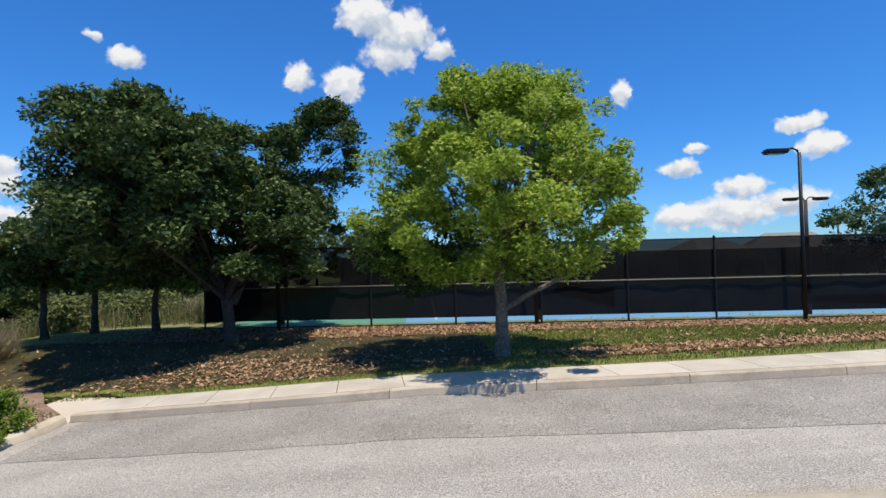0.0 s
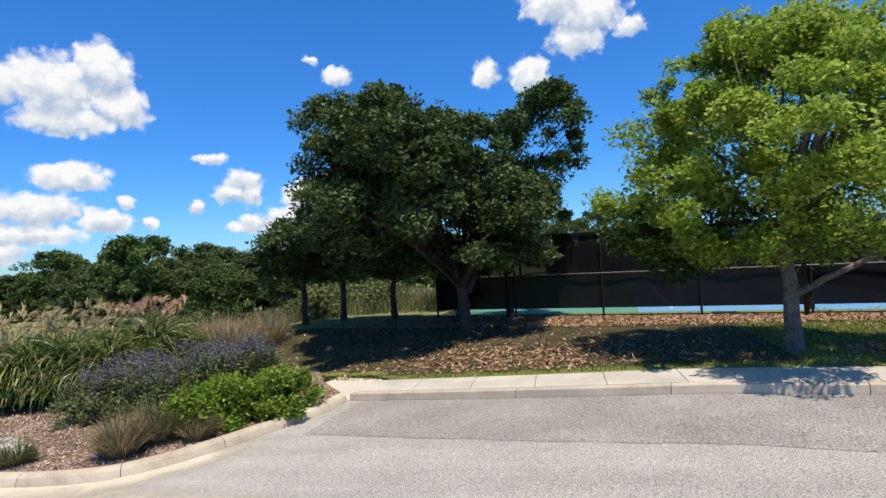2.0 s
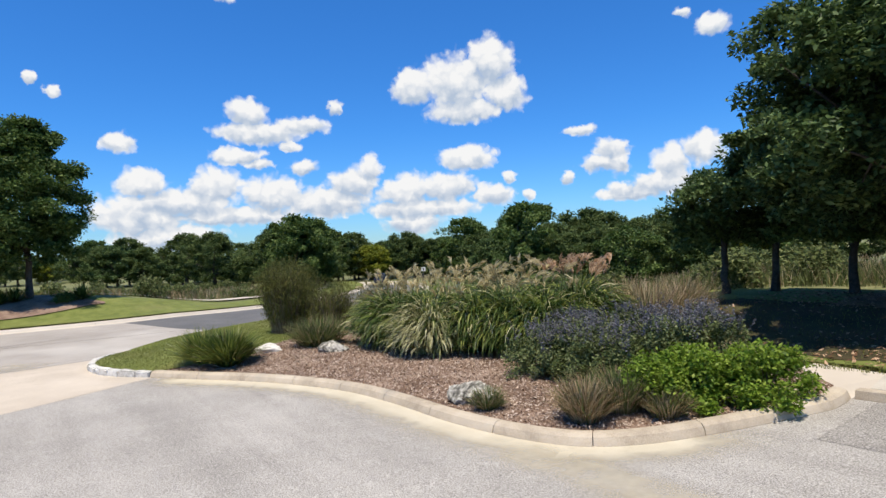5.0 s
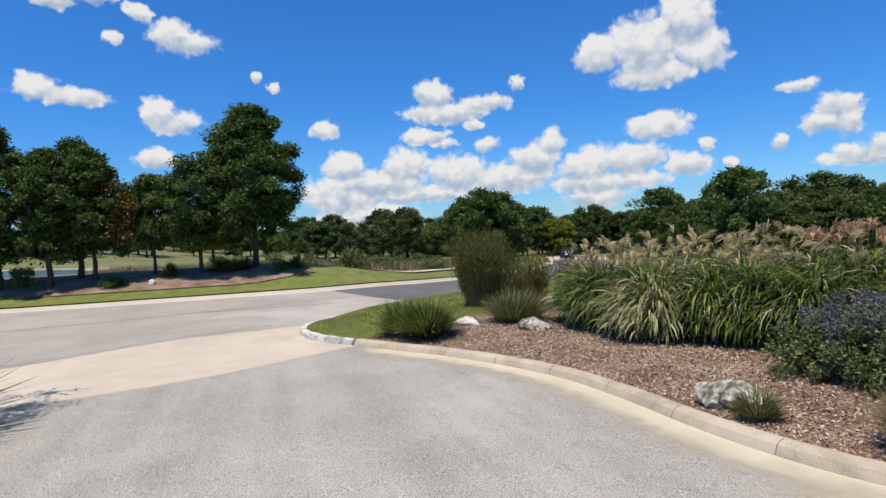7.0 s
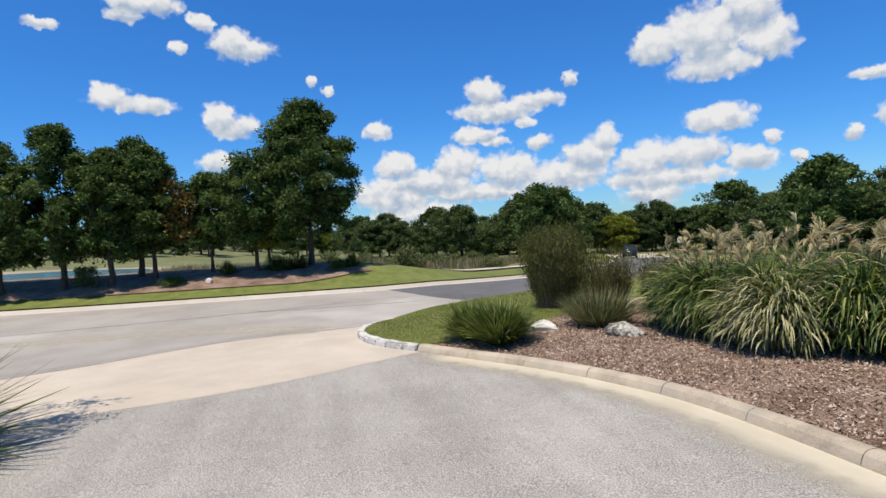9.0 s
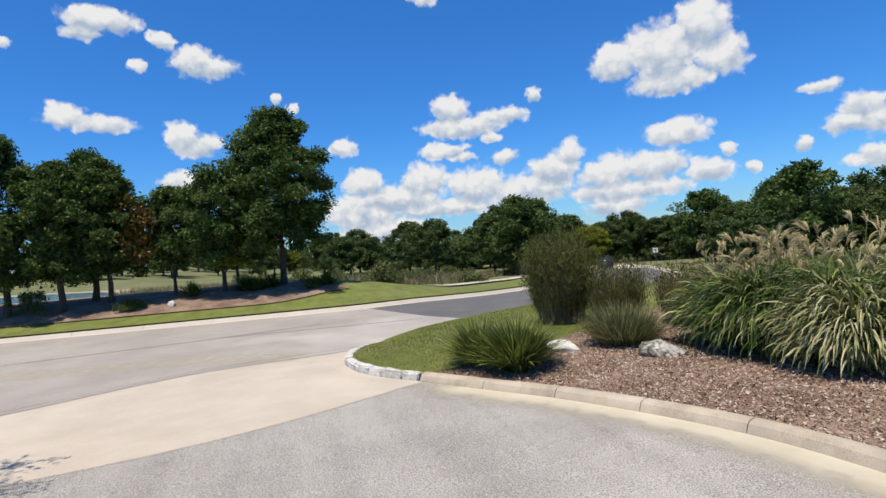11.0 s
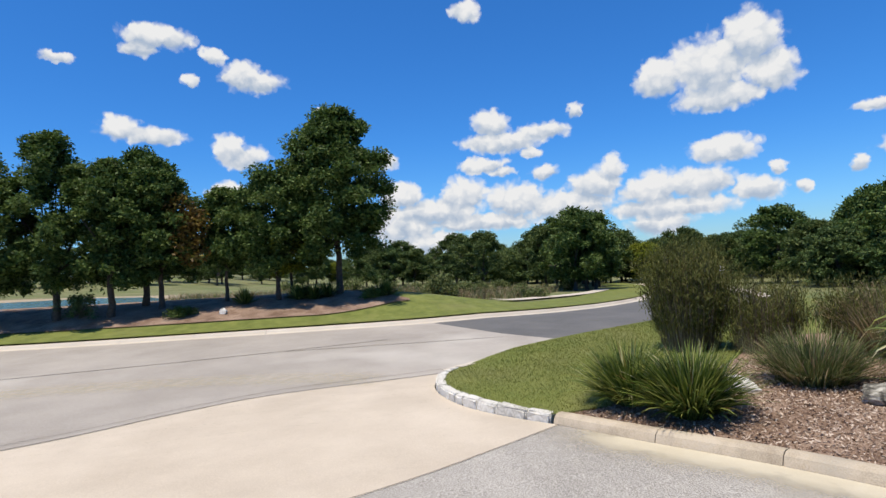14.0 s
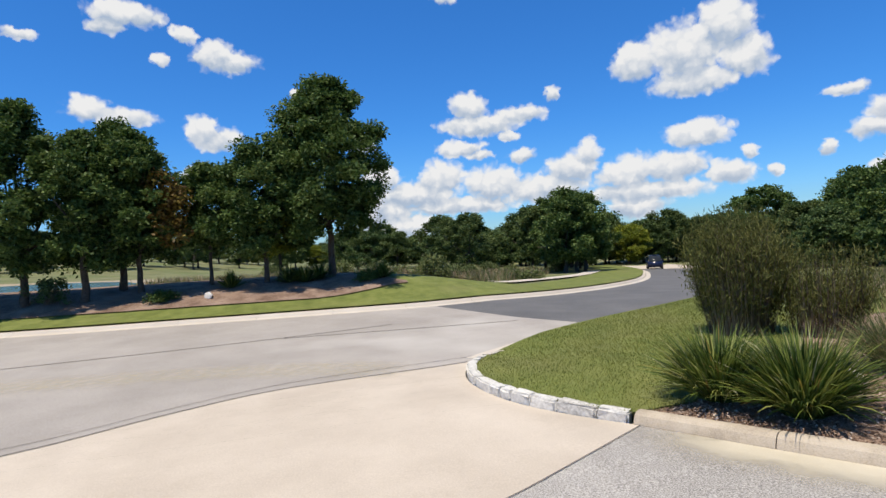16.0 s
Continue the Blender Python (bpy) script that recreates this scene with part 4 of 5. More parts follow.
def tree_mesh(seed, height, radius, crown_base, leaf, bark, leaves=24000, size=.13, clumps=150, clump_r=.42, trunk_r=.16, shape="round", off=(0, 0), fork=.0, limbs=16, extra=None, droop=.0, bare=0):
    """Trunk-with-limbs mesh and crown mesh of one tree, at the origin."""
    rng = np.random.default_rng(seed)
    c = crown_clumps(rng, clumps, radius, crown_base + clump_r * .6, height - clump_r * .8, shape, off)
    w = rng.dirichlet(np.ones(clumps) * 3) * leaves
    cr = clump_r * rng.uniform(.6, 1.35, clumps)
    pts = []
    for p, k, rr in zip(c, w.astype(int), cr):
        d = rng.normal(0, 1, (k, 3))
        d /= np.linalg.norm(d, axis=1)[:, None] + 1e-6
        d *= (rng.uniform(0, 1, k) ** .45 * rr)[:, None]
        d[:, 2] *= .68
        d[:, 2] -= droop * np.hypot(d[:, 0], d[:, 1])
        pts.append(p + d)
    P = np.vstack(pts)
    Q = leaf_quads(rng, P, size)
    bm = bmesh.new()
    split = crown_base + (height - crown_base) * (.12 if shape != "cone" else .9)
    if fork:
        split = fork
    top = Vector((off[0] * .07, off[1] * .07, split))
    n = 6
    tr = []
    for i in range(n):
        t = i / (n - 1)
        tr.append(Vector((top.x * t + rng.normal(0, trunk_r * .16), top.y * t + rng.normal(0, trunk_r * .16), -.25 + (top.z + .25) * t)))
    rad = [trunk_r * (1.55 if i == 0 else 1.12 if i == 1 else 1 - .28 * i / n) for i in range(n)]
    tube(bm, tr, rad, 10)
    idx = rng.permutation(clumps)[:limbs]
    for k in idx:
        e = Vector(c[k])
        s = tr[-1] if shape != "cone" else Vector((0, 0, max(crown_base, e.z - .5 * radius)))
        if fork and rng.uniform() < .6:
            s = tr[-2].lerp(tr[-1], rng.uniform(0, 1))
        m1 = s.lerp(e, .35) + Vector((rng.normal(0, .12), rng.normal(0, .12), .25 * radius * .4))
        m2 = s.lerp(e, .7) + Vector((rng.normal(0, .12), rng.normal(0, .12), .25 * radius * .3))
        r = trunk_r * rng.uniform(.25, .5)
        tube(bm, [s, m1, m2, e], [r, r * .72, r * .45, r * .16], 6)
        for q in rng.permutation(clumps)[:60]:
            if 0.3 < np.linalg.norm(c[q] - np.array(m2)) < radius * .42:
                e2 = Vector(c[q])
                tube(bm, [m2, m2.lerp(e2, .5) + Vector((0, 0, .06)), e2], [r * .4, r * .26, r * .1], 5)
                break
    return bm, Q


def tree(name, at, label, height, radius, crown_base, leaf, bark, category="tree", group="", yaw=0.0, z=None, extra=None, **kw):
    top = tagged(new(name), label, category, group)
    bm, Q = tree_mesh(kw.pop("seed", 1), height, radius, crown_base, leaf, bark, **kw)
    part("trunk", bm, bark, top, smooth=True)
    quads("crown", Q, leaf, top)
    top.matrix_basis = pose(at[0], at[1], float(land_z(*at)) if z is None else z, 0, 0, yaw)
    return top


def extra_foliage(top, seed, centres, radius, n, size, leaf, label):
    rng = np.random.default_rng(seed)
    pts = []
    for c in centres:
        d = rng.normal(0, 1, (n, 3))
        d *= (radius * rng.uniform(0, 1, n) ** .4 / np.linalg.norm(d, axis=1))[:, None]
        pts.append(np.array(c) + d)
    quads("foliage", leaf_quads(rng, np.vstack(pts), size), leaf, top, label)


# trees by the court
lime = tree("lime_tree", (1.72, 12.45), "young broad tree with yellow-green leaves beside the walkway", 6.65, 3.25, 1.6, LEAF_LIME, BARK, leaves=112000, size=.105, clumps=430, clump_r=.39, trunk_r=.15, limbs=44, seed=5, shape="broad", off=(.25, .7))


def low_limb(top):
    bm = bmesh.new()
    tube(bm, [(0.05, 0, 1.05), (.55, -.1, 1.35), (1.1, -.15, 1.62), (1.7, -.1, 2.1), (2.3, -.05, 2.9)], [.065, .058, .048, .035, .015], 7)
    tube(bm, [(1.1, -.15, 1.62), (1.6, .1, 1.75), (2.3, .3, 2.3)], [.045, .035, .012], 6)
    part("limb", bm, BARK, top, "low side limb")


low_limb(lime)
# low leaves of the same tree; the darker green stands in for crown shade
extra_foliage(lime, 6, [(-2.3, .7, 2.2), (-1.6, .9, 1.95), (-2.8, .8, 2.4), (-1.9, 1.3, 1.8), (-1.2, 1.0, 2.2), (-2.2, 1.2, 2.6)], .6, 800, .13, LEAF_MID, "low spray of leaves in a darker olive painted as crown shade")
oak = tree("oak_tree", (-6.05, 18.2), "dark evergreen oak with a forked trunk on the lawn", 7.3, 4.1, 1.7, LEAF_OAK, BARK_DARK, leaves=90000, size=.15, clumps=340, clump_r=.46, trunk_r=.21, limbs=26, seed=8, shape="dome", off=(-1.6, -3.0), fork=1.5)


def main_limbs(top):
    bm = bmesh.new()
    tube(bm, [(-.06, 0, 1.2), (-.42, -.05, 1.75), (-.85, -.15, 2.5), (-1.5, -.5, 3.7)], [.15, .14, .11, .05], 8)
    tube(bm, [(.05, 0, 1.2), (.30, .05, 1.8), (.55, .1, 2.6), (.8, 0, 4.2)], [.14, .125, .10, .04], 8)
    part("limb", bm, BARK_DARK, top, "heavy forked main limbs", smooth=True)


main_limbs(oak)
tree("oak_tree", (-6.75, 19.75), "dark evergreen oak crowding its neighbour by the fence", 8.2, 3.0, 1.6, LEAF_OAK, BARK_DARK, leaves=36000, size=.15, clumps=130, clump_r=.44, trunk_r=.14, limbs=26, seed=13, shape="pear", off=(3.7, .0), fork=1.9)
for p, h, r, n, bend, sd, lf in [((-9.9, 21.4), 6.75, 3.0, 42000, (2.8, -4.3), 21, LEAF_MID), ((-12.2, 21.6), 5.5, 2.5, 32000, (2.6, -4.6), 22, LEAF_OAK), ((-13.4, 20.6), 4.3, 2.2, 16000, (.6, -1.5), 23, LEAF_OAK)]:
    tree("oak_tree", p, "slim-trunked dark evergreen oak at the edge of the meadow", h, r, 1.55, lf, BARK_DARK, leaves=n, size=.15, clumps=n // 230, clump_r=.46, trunk_r=.13, limbs=14, seed=sd, shape="dome", off=bend)
tree("sapling", (-8.8, 26.5), "small green tree behind the oaks", 3.6, 1.6, .5, LEAF_YELLOW, BARK_DARK, leaves=9000, size=.14, clumps=60, clump_r=.4, trunk_r=.06, limbs=8, seed=31)
tree("oak_tree", (-17.2, 20.5), "small bushy green tree in the meadow", 3.0, 1.4, .3, LEAF_MID, BARK_DARK, leaves=9000, size=.13, clumps=60, clump_r=.36, trunk_r=.06, limbs=8, seed=33)
tree("court_tree", (24.0, 26.0), "loose grey-green tree beyond the court", 7.0, 4.2, 1.0, LEAF_OAK, BARK, leaves=30000, size=.2, clumps=160, clump_r=.6, trunk_r=.15, limbs=26, seed=35)

# street trees across the road
tree("street_tree", (-42.6, 1.55), "tall rounded dark green street tree in a mulch bed", 10.4, 3.5, 1.6, LEAF_MID, BARK_DARK, leaves=80000, size=.19, clumps=270, clump_r=.58, trunk_r=.19, limbs=20, seed=41, shape="pear", group="street trees")
tree("street_tree", (-42.2, -1.6), "bushy green street tree with lighter low leaves", 7.3, 3.0, 1.3, LEAF_MID, BARK_DARK, leaves=46000, size=.18, clumps=150, clump_r=.62, trunk_r=.13, limbs=12, seed=42, shape="dome", group="street trees")
tree("street_tree", (-43.2, -.95), "small yellow-green tree in the shade of the row", 4.4, 2.0, 1.2, LEAF_YELLOW, BARK_DARK, leaves=9000, size=.2, clumps=70, clump_r=.5, trunk_r=.09, limbs=8, seed=43, group="street trees")
tree("street_tree", (-43.0, -4.2), "slender dark green street tree", 6.2, 1.4, 1.5, LEAF_MID, BARK_DARK, leaves=12000, size=.22, clumps=80, clump_r=.55, trunk_r=.10, limbs=8, seed=44, group="street trees")
rust = tree("street_tree", (-42.4, -7.2), "dark street tree with some rusty dying branches", 7.9, 2.3, 1.2, LEAF_MID, BARK_DARK, leaves=34000, size=.19, clumps=140, clump_r=.52, trunk_r=.14, limbs=12, seed=45, shape="pear", group="street trees")
extra_foliage(rust, 3, [(.9, 1.5, 3.4), (1.1, 1.9, 4.2), (.9, 1.2, 4.9), (1.2, 1.7, 2.8)], .8, 500, .2, LEAF_RUST, "rusty dying foliage")
for p, h, r, s in [((-41.8, -9.3), 8.0, 2.5, 46), ((-43.5, -8.2), 8.3, 2.2, 47), ((-42.2, -11.8), 9.3, 2.8, 48), ((-42.5, -15.0), 8.8, 2.9, 49), ((-43.5, -19.0), 8.5, 3.0, 50)]:
    tree("street_tree", p, "dense dark green street tree in a mulch bed", h, r, 1.3, LEAF_MID, BARK_DARK, leaves=38000, size=.19, clumps=150, clump_r=.55, trunk_r=.17, limbs=12, seed=s, shape="pear", group="street trees")

# woods: a few kinds, repeated
KINDS = []
for s, h, r, cb, leaf, shape in [(61, 9.0, 4.6, 1.2, LEAF_FAR, "dome"), (62, 7.6, 4.0, .8, LEAF_FAR, "dome"), (63, 8.4, 3.6, 1.0, LEAF_MID, "round"), (64, 7.0, 3.6, .5, LEAF_YELLOW, "round"), (65, 8.0, 4.4, .6, LEAF_OAK, "dome")]:
    k = tree("woodland_tree", (-60, 80 + s), "dark green oak in the woods at the edge of the meadow", h, r, cb, leaf, BARK_DARK, leaves=16000, size=.30, clumps=120, clump_r=.68, trunk_r=.2, limbs=10, seed=s, shape=shape, group="woods")
    KINDS.append(k)
KINDS[3]["label"] = "yellow-green oak among the darker woods"


def woods():
    rng = np.random.default_rng(77)
    first = set()
    def put(k, x, y, s, tall=1.0):
        m = pose(x, y, float(land_z(x, y)) - .1, 0, 0, rng.uniform(0, 360)) @ Matrix.Diagonal((s, s, s * tall, 1))
        if k not in first:
            first.add(k)
            KINDS[k].matrix_basis = m
        else:
            copy_thing(KINDS[k], m)
    # belts seen from about the middle of the walk: heading from, to, distance, scale, trees
    for h0, h1, d0, d1, s0, s1, n in [(14, 58, 48, 62, .75, 1.0, 30), (18, 66, 68, 88, .95, 1.2, 40), (57, 67, 84, 104, .95, 1.2, 12), (66, 74, 118, 150, 1.0, 1.3, 14), (74, 86, 120, 140, 1.2, 1.55, 12), (84, 100, 170, 230, 1.3, 1.7, 18), (98, 130, 150, 210, 1.2, 1.6, 22), (-10, 14, 60, 80, .9, 1.2, 8), (36, 72, 100, 132, 1.25, 1.6, 50), (18, 58, 58, 70, .9, 1.12, 26)]:
        for i in range(n):
            h = math.radians(h0 + (h1 - h0) * (i + rng.uniform(.1, .9)) / n)
            d = rng.uniform(d0, d1)
            if inside(np.array([-9 - d * math.sin(h)]), np.array([1 + d * math.cos(h)]), ROAD_OUTLINE)[0] or min(away(np.array([-9 - d * math.sin(h)]), np.array([1 + d * math.cos(h)]), e)[0] for e in (NEAR_EDGE, FAR_EDGE)) < 5:
                continue
            k = int(rng.choice([0, 1, 2, 4, 4, 0, 1])) if rng.uniform() > .07 else 3
            put(k, -9 - d * math.sin(h), 1 + d * math.cos(h), rng.uniform(s0, s1), rng.uniform(.9, 1.1))
    # the group at the bend
    for x, y, s in [(-66, 26.6, 1.1), (-67.5, 28.6, 1.05), (-69, 30.5, 1.1), (-76, 29, 1.2), (-84, 31, 1.3), (-90, 24, 1.25), (-98, 22, 1.3), (-104, 28, 1.3)]:
        put(2 if x > -75 else 0, x, y, s)


woods()


# ---- planting bed ----
def on_bed(x, y):
    return float(bed_z(np.array([x]), np.array([y]))[0])


def tussock(name, at, label, mats, seed, n, length, width, base_r, lean, droop, category="ornamental grass", group="", k=6, z=None):
    """mats: (material, share, part name)."""
    rng = np.random.default_rng(seed)
    top = tagged(new(name), label, category, group)
    for mat, share, pn in mats:
        P, W = blade_arrays(rng, int(n * share), length, width, base_r, lean, droop, k)
        strips(pn, P, W, mat, top)
    top.matrix_basis = pose(at[0], at[1], on_bed(*at) if z is None else z)
    return top


def plumes(top, seed, n, height, spread, mat, L=.34, w=.085, label="feathery seed plumes", base_r=.5):
    """Stems with a tuft of fine hairs at the tip."""
    rng = np.random.default_rng(seed)
    P, W = blade_arrays(rng, n, height, .012, base_r, (1, spread if n < 60 else 8), (.02, .10), 6)
    strips("stem", P, np.maximum(np.abs(W), .003) * np.sign(W + 1e-9), SOFTGRASS, top)
    tips, d = P[:, -1], P[:, -1] - P[:, -2]
    d /= np.linalg.norm(d, axis=1)[:, None]
    m = 16
    T = np.repeat(tips - d * .08, m, 0)
    D = np.repeat(d, m, 0)
    lean = np.repeat(rng.normal(0, .26, (n, 3)) * np.array([1, 1, 0]), m, 0)
    v = D * .9 + lean + rng.normal(0, .13, (n * m, 3))
    v /= np.linalg.norm(v, axis=1)[:, None]
    S = np.linspace(0, 1, 5)[None, :, None]
    LL = (L * rng.uniform(.6, 1.15, n * m))[:, None, None]
    F = T[:, None, :] + D[:, None, :] * (rng.uniform(0, .5, n * m)[:, None, None] * L * .5) + v[:, None, :] * S * LL + np.array([0, 0, -.42]) * (S ** 2) * LL + lean[:, None, :] * (S ** 2) * LL * .5
    side = np.cross(v, rng.normal(0, 1, (n * m, 3)))
    side /= np.linalg.norm(side, axis=1)[:, None]
    taper = np.array([.35, .8, 1, .8, .25])[None, :, None]
    strips("plume", F, side[:, None, :] * taper * (w * .13), mat, top, label)


def maiden_grass(at, seed, s=1.0, pale=.18, n=2700, plume=26, tan=PLUME, label="large clump of arching green maiden grass with pale plumes", reach=(1.5, 2.15)):
    rng = np.random.default_rng(seed)
    g = tagged(new("maiden_grass"), label, "ornamental grass", "maiden grass bank")
    for mat, share, pn in ((STRAP_DARK, .66 * (1 - pale), "blade_tuft"), (STRAP, .34 * (1 - pale), "fresh_tuft"), (STRAP_PALE, pale, "bleached_tuft")):
        k = int(n * share)
        # leaves leave the stems at all heights and arch over to the ground
        P, W = blade_arrays(rng, k, (.75 * s, 1.35 * s), .030, .62 * s, (8, 46), (.45, .85), 7)
        lift = rng.uniform(0, 1, k) ** .8 * 1.0 * s
        P[:, :, 2] += (lift * (1 - .55 * np.clip(np.hypot(P[:, 0, 0], P[:, 0, 1]) / (.62 * s), 0, 1) ** 2))[:, None]
        P[:, :, 2] = np.maximum(P[:, :, 2], .02)
        strips(pn, P, W, mat, g)
    g.matrix_basis = pose(at[0], at[1], on_bed(*at))
    if plume:
        plumes(g, seed + 500, int(plume * 1.05), (reach[0] * s, reach[1] * s), 16, tan, base_r=.45 * s)
    return g


for i, (x, y, s, pale, pl) in enumerate([(-18.16, 9.89, .95, .22, 22), (-17.05, 9.61, 1.0, .1, 22), (-16.03, 9.79, 1.0, .1, 22), (-15.2, 9.43, .92, .85, 16), (-14.46, 10.26, 1.0, .1, 24), (-13.72, 10.72, 1.0, .08, 20), (-12.79, 10.9, .98, .08, 18), (-16.68, 11.37, 1.05, .3, 30), (-15.11, 11.83, 1.05, .25, 30), (-18.34, 11.55, 1.0, .3, 26)]):
    maiden_grass((x, y), 100 + i, s, pale, plume=pl, label="clump of sun-bleached straw-coloured maiden grass" if pale > .5 else "large clump of arching green maiden grass with pale plumes")
maiden_grass((-13.0, 12.3), 131, 1.12, .1, plume=62, tan=PLUME_PINK, label="tall grass clump with tan feathery plumes", reach=(1.6, 1.95))

# strappy clumps at the tip of the island
for i, (x, y, s, n) in enumerate([(-18.85, 5.4, .82, 1600), (-19.85, 5.05, .77, 1350)]):
    tussock("strap_leaf_clump", (x, y), "spiky green strap-leaved clump behind the kerb", [(STRAP_DARK, .40, "blade_tuft"), (STRAP, .52, "fresh_tuft"), (STRAP_PALE, .05, "bleached_tuft"), (LEAF_RUST, .03, "brown_tuft")], 150 + i, n, (.8 * s, 1.45 * s), .019, .24, (3, 58), (.06, .32), "strap-leaf plant", "strap clumps")

tussock("soft_grass_clump", (-19.5, 8.2), "rounded clump of fine soft grey-green grass", [(SOFTGRASS, .8, "blade_tuft"), (DRYGRASS, .2, "dry_tuft")], 160, 1800, (.6, 1.05), .012, .5, (5, 60), (.05, .25))
tussock("dry_grass_clump", (-8.9, 7.5), "small tuft of tan dry grass", [(DRYGRASS, .8, "blade_tuft"), (SOFTGRASS, .2, "green_tuft")], 161, 1300, (.35, .72), .010, .2, (3, 45), (.05, .3), group="small grass tufts")
tussock("dry_grass_clump", (-8.15, 8.35), "small tuft of tan dry grass", [(DRYGRASS, .55, "blade_tuft"), (SOFTGRASS, .45, "green_tuft")], 162, 1000, (.25, .48), .010, .2, (3, 45), (.05, .3), group="small grass tufts")
tussock("soft_grass_clump", (-8.8, 8.2), "tuft of soft green grass before the sage", [(SOFTGRASS, .75, "blade_tuft"), (DRYGRASS, .25, "dry_tuft")], 163, 1200, (.35, .75), .010, .28, (3, 35), (.05, .3), group="small grass tufts")
tussock("soft_grass_clump", (-10.5, 7.05), "tuft of grey-green grass beside a boulder", [(SOFTGRASS, .7, "blade_tuft"), (DRYGRASS, .3, "dry_tuft")], 164, 800, (.22, .42), .009, .16, (5, 55), (.05, .25), group="small grass tufts")


def shrub(name, at, label, leaf, seed, height, radius, n, size, category="shrub", group="", spikes=0, spike_mat=None, z=None, clumps=26, clump_r=.2, stems=18, squash=1.0, base=.05):
    """Leafy bush of many small clumps over thin stems, with flower spikes if asked for."""
    rng = np.random.default_rng(seed)
    top = tagged(new(name), label, category, group)
    u = rng.uniform(0, 1, clumps)
    az = rng.uniform(0, 2 * np.pi, clumps)
    r = radius * np.sqrt(np.clip(1 - (u * .9) ** 2, 0, 1)) * rng.uniform(0, 1, clumps) ** .45
    c = np.column_stack([r * np.cos(az), r * np.sin(az) * squash, base + u * (height - clump_r - base)])
    pts = []
    for p in c:
        k = n // clumps
        d = rng.normal(0, 1, (k, 3))
        d *= (clump_r * rng.uniform(.7, 1.3) * rng.uniform(0, 1, k) ** .4 / np.linalg.norm(d, axis=1))[:, None]
        pts.append(p + d)
    C = np.vstack(pts)
    C[:, 2] = np.maximum(C[:, 2], .03)
    quads("foliage", leaf_quads(rng, C, size), leaf, top)
    bm = bmesh.new()
    for p in c[:stems]:
        tube(bm, [(p[0] * .15, p[1] * .15, -.03), (p[0] * .5, p[1] * .5, p[2] * .6), tuple(p)], [.012, .009, .005], 5)
    part("stem_cluster", bm, TWIG, top)
    if spikes:
        i = rng.integers(0, len(C), spikes * 6)
        i = i[np.argsort(-C[i, 2] - .3 * np.hypot(C[i, 0], C[i, 1]))][:spikes]
        T = C[i]
        out = T * np.array([.35, .35, 0]) / radius + np.array([0, 0, 1.0]) + rng.normal(0, .22, (spikes, 3))
        out /= np.linalg.norm(out, axis=1)[:, None]
        L = rng.uniform(.14, .30, spikes)
        m = 16
        t = np.tile(np.linspace(0, 1, m), spikes)
        c0 = np.repeat(T, m, 0) + np.repeat(out, m, 0) * (t * np.repeat(L, m))[:, None]
        quads("bloom", leaf_quads(rng, c0, .042), spike_mat, top, "dusky purple flower spikes")
    top.matrix_basis = pose(at[0], at[1], on_bed(*at) if z is None else z, 0, 0, rng.uniform(0, 360))
    return top


for i, (x, y, h, r) in enumerate([(-11.22, 9.15, 1.0, .75), (-10.46, 9.53, 1.2, .85), (-9.7, 9.24, 1.2, .85), (-9.04, 9.81, 1.3, .9), (-10.17, 10.48, 1.35, .9), (-8.56, 10.48, 1.25, .85), (-11.31, 10.19, 1.2, .8), (-9.51, 11.33, 1.3, .9)]):
    shrub("sage_bush", (x, y), "grey-green sage bush covered in dusky purple flower spikes", SAGE, 200 + i, h * .92, r, 8000, .058, group="sage bushes", spikes=110, spike_mat=PURPLE, clumps=60, clump_r=.17)
for i, (x, y, h, r) in enumerate([(-8.04, 9.29, .95, .72), (-7.47, 9.86, .95, .68), (-8.56, 8.86, .85, .6)]):
    shrub("leafy_bush", (x, y), "bright green leafy bush spilling over the kerb", BRIGHT, 220 + i, h, r, 7000, .075, group="bright bushes", clumps=44, clump_r=.2)


def broom(at, seed, height, radius, n, label, green=.6):
    """Tall wispy broom-like bush: upright twigs and fine foliage."""
    rng = np.random.default_rng(seed)
    top = tagged(new("broom_bush"), label, "shrub", "broom bushes")
    P, W = blade_arrays(rng, n, (height * .45, height), .013, radius * .46, (0, 15), (-.04, .05), 6)
    far = np.hypot(P[:, -1, 0], P[:, -1, 1])
    P[:, :, 2] *= (1 - .42 * np.clip(far / radius, 0, 1.3) ** 2 * rng.uniform(.5, 1.2, n))[:, None]
    strips("twig_mass", P[: int(n * .45)], W[: int(n * .45)], TWIG, top)
    t = rng.integers(2, 6, n * 22)
    b = rng.integers(0, n, n * 22)
    C = P[b, t] + rng.normal(0, .085, (n * 22, 3))
    keep = (C[:, 2] > height * .08) & (rng.uniform(0, 1, len(C)) < .35 + .65 * green * C[:, 2] / height)
    C = C[keep]
    d = rng.normal(0, .55, (len(C), 3)) + np.array([0, 0, 1.0])
    d /= np.linalg.norm(d, axis=1)[:, None]
    s = np.cross(d, rng.normal(0, 1, (len(C), 3)))
    s /= np.linalg.norm(s, axis=1)[:, None]
    L = rng.uniform(.07, .17, len(C))[:, None]
    quads("foliage", np.stack([C, C + d * L * .5 + s * .009, C + d * L, C + d * L * .5 - s * .009], 1), WISP, top)
    top.matrix_basis = pose(at[0], at[1], on_bed(*at) if at[1] < 16 else float(land_z(*at)))
    return top


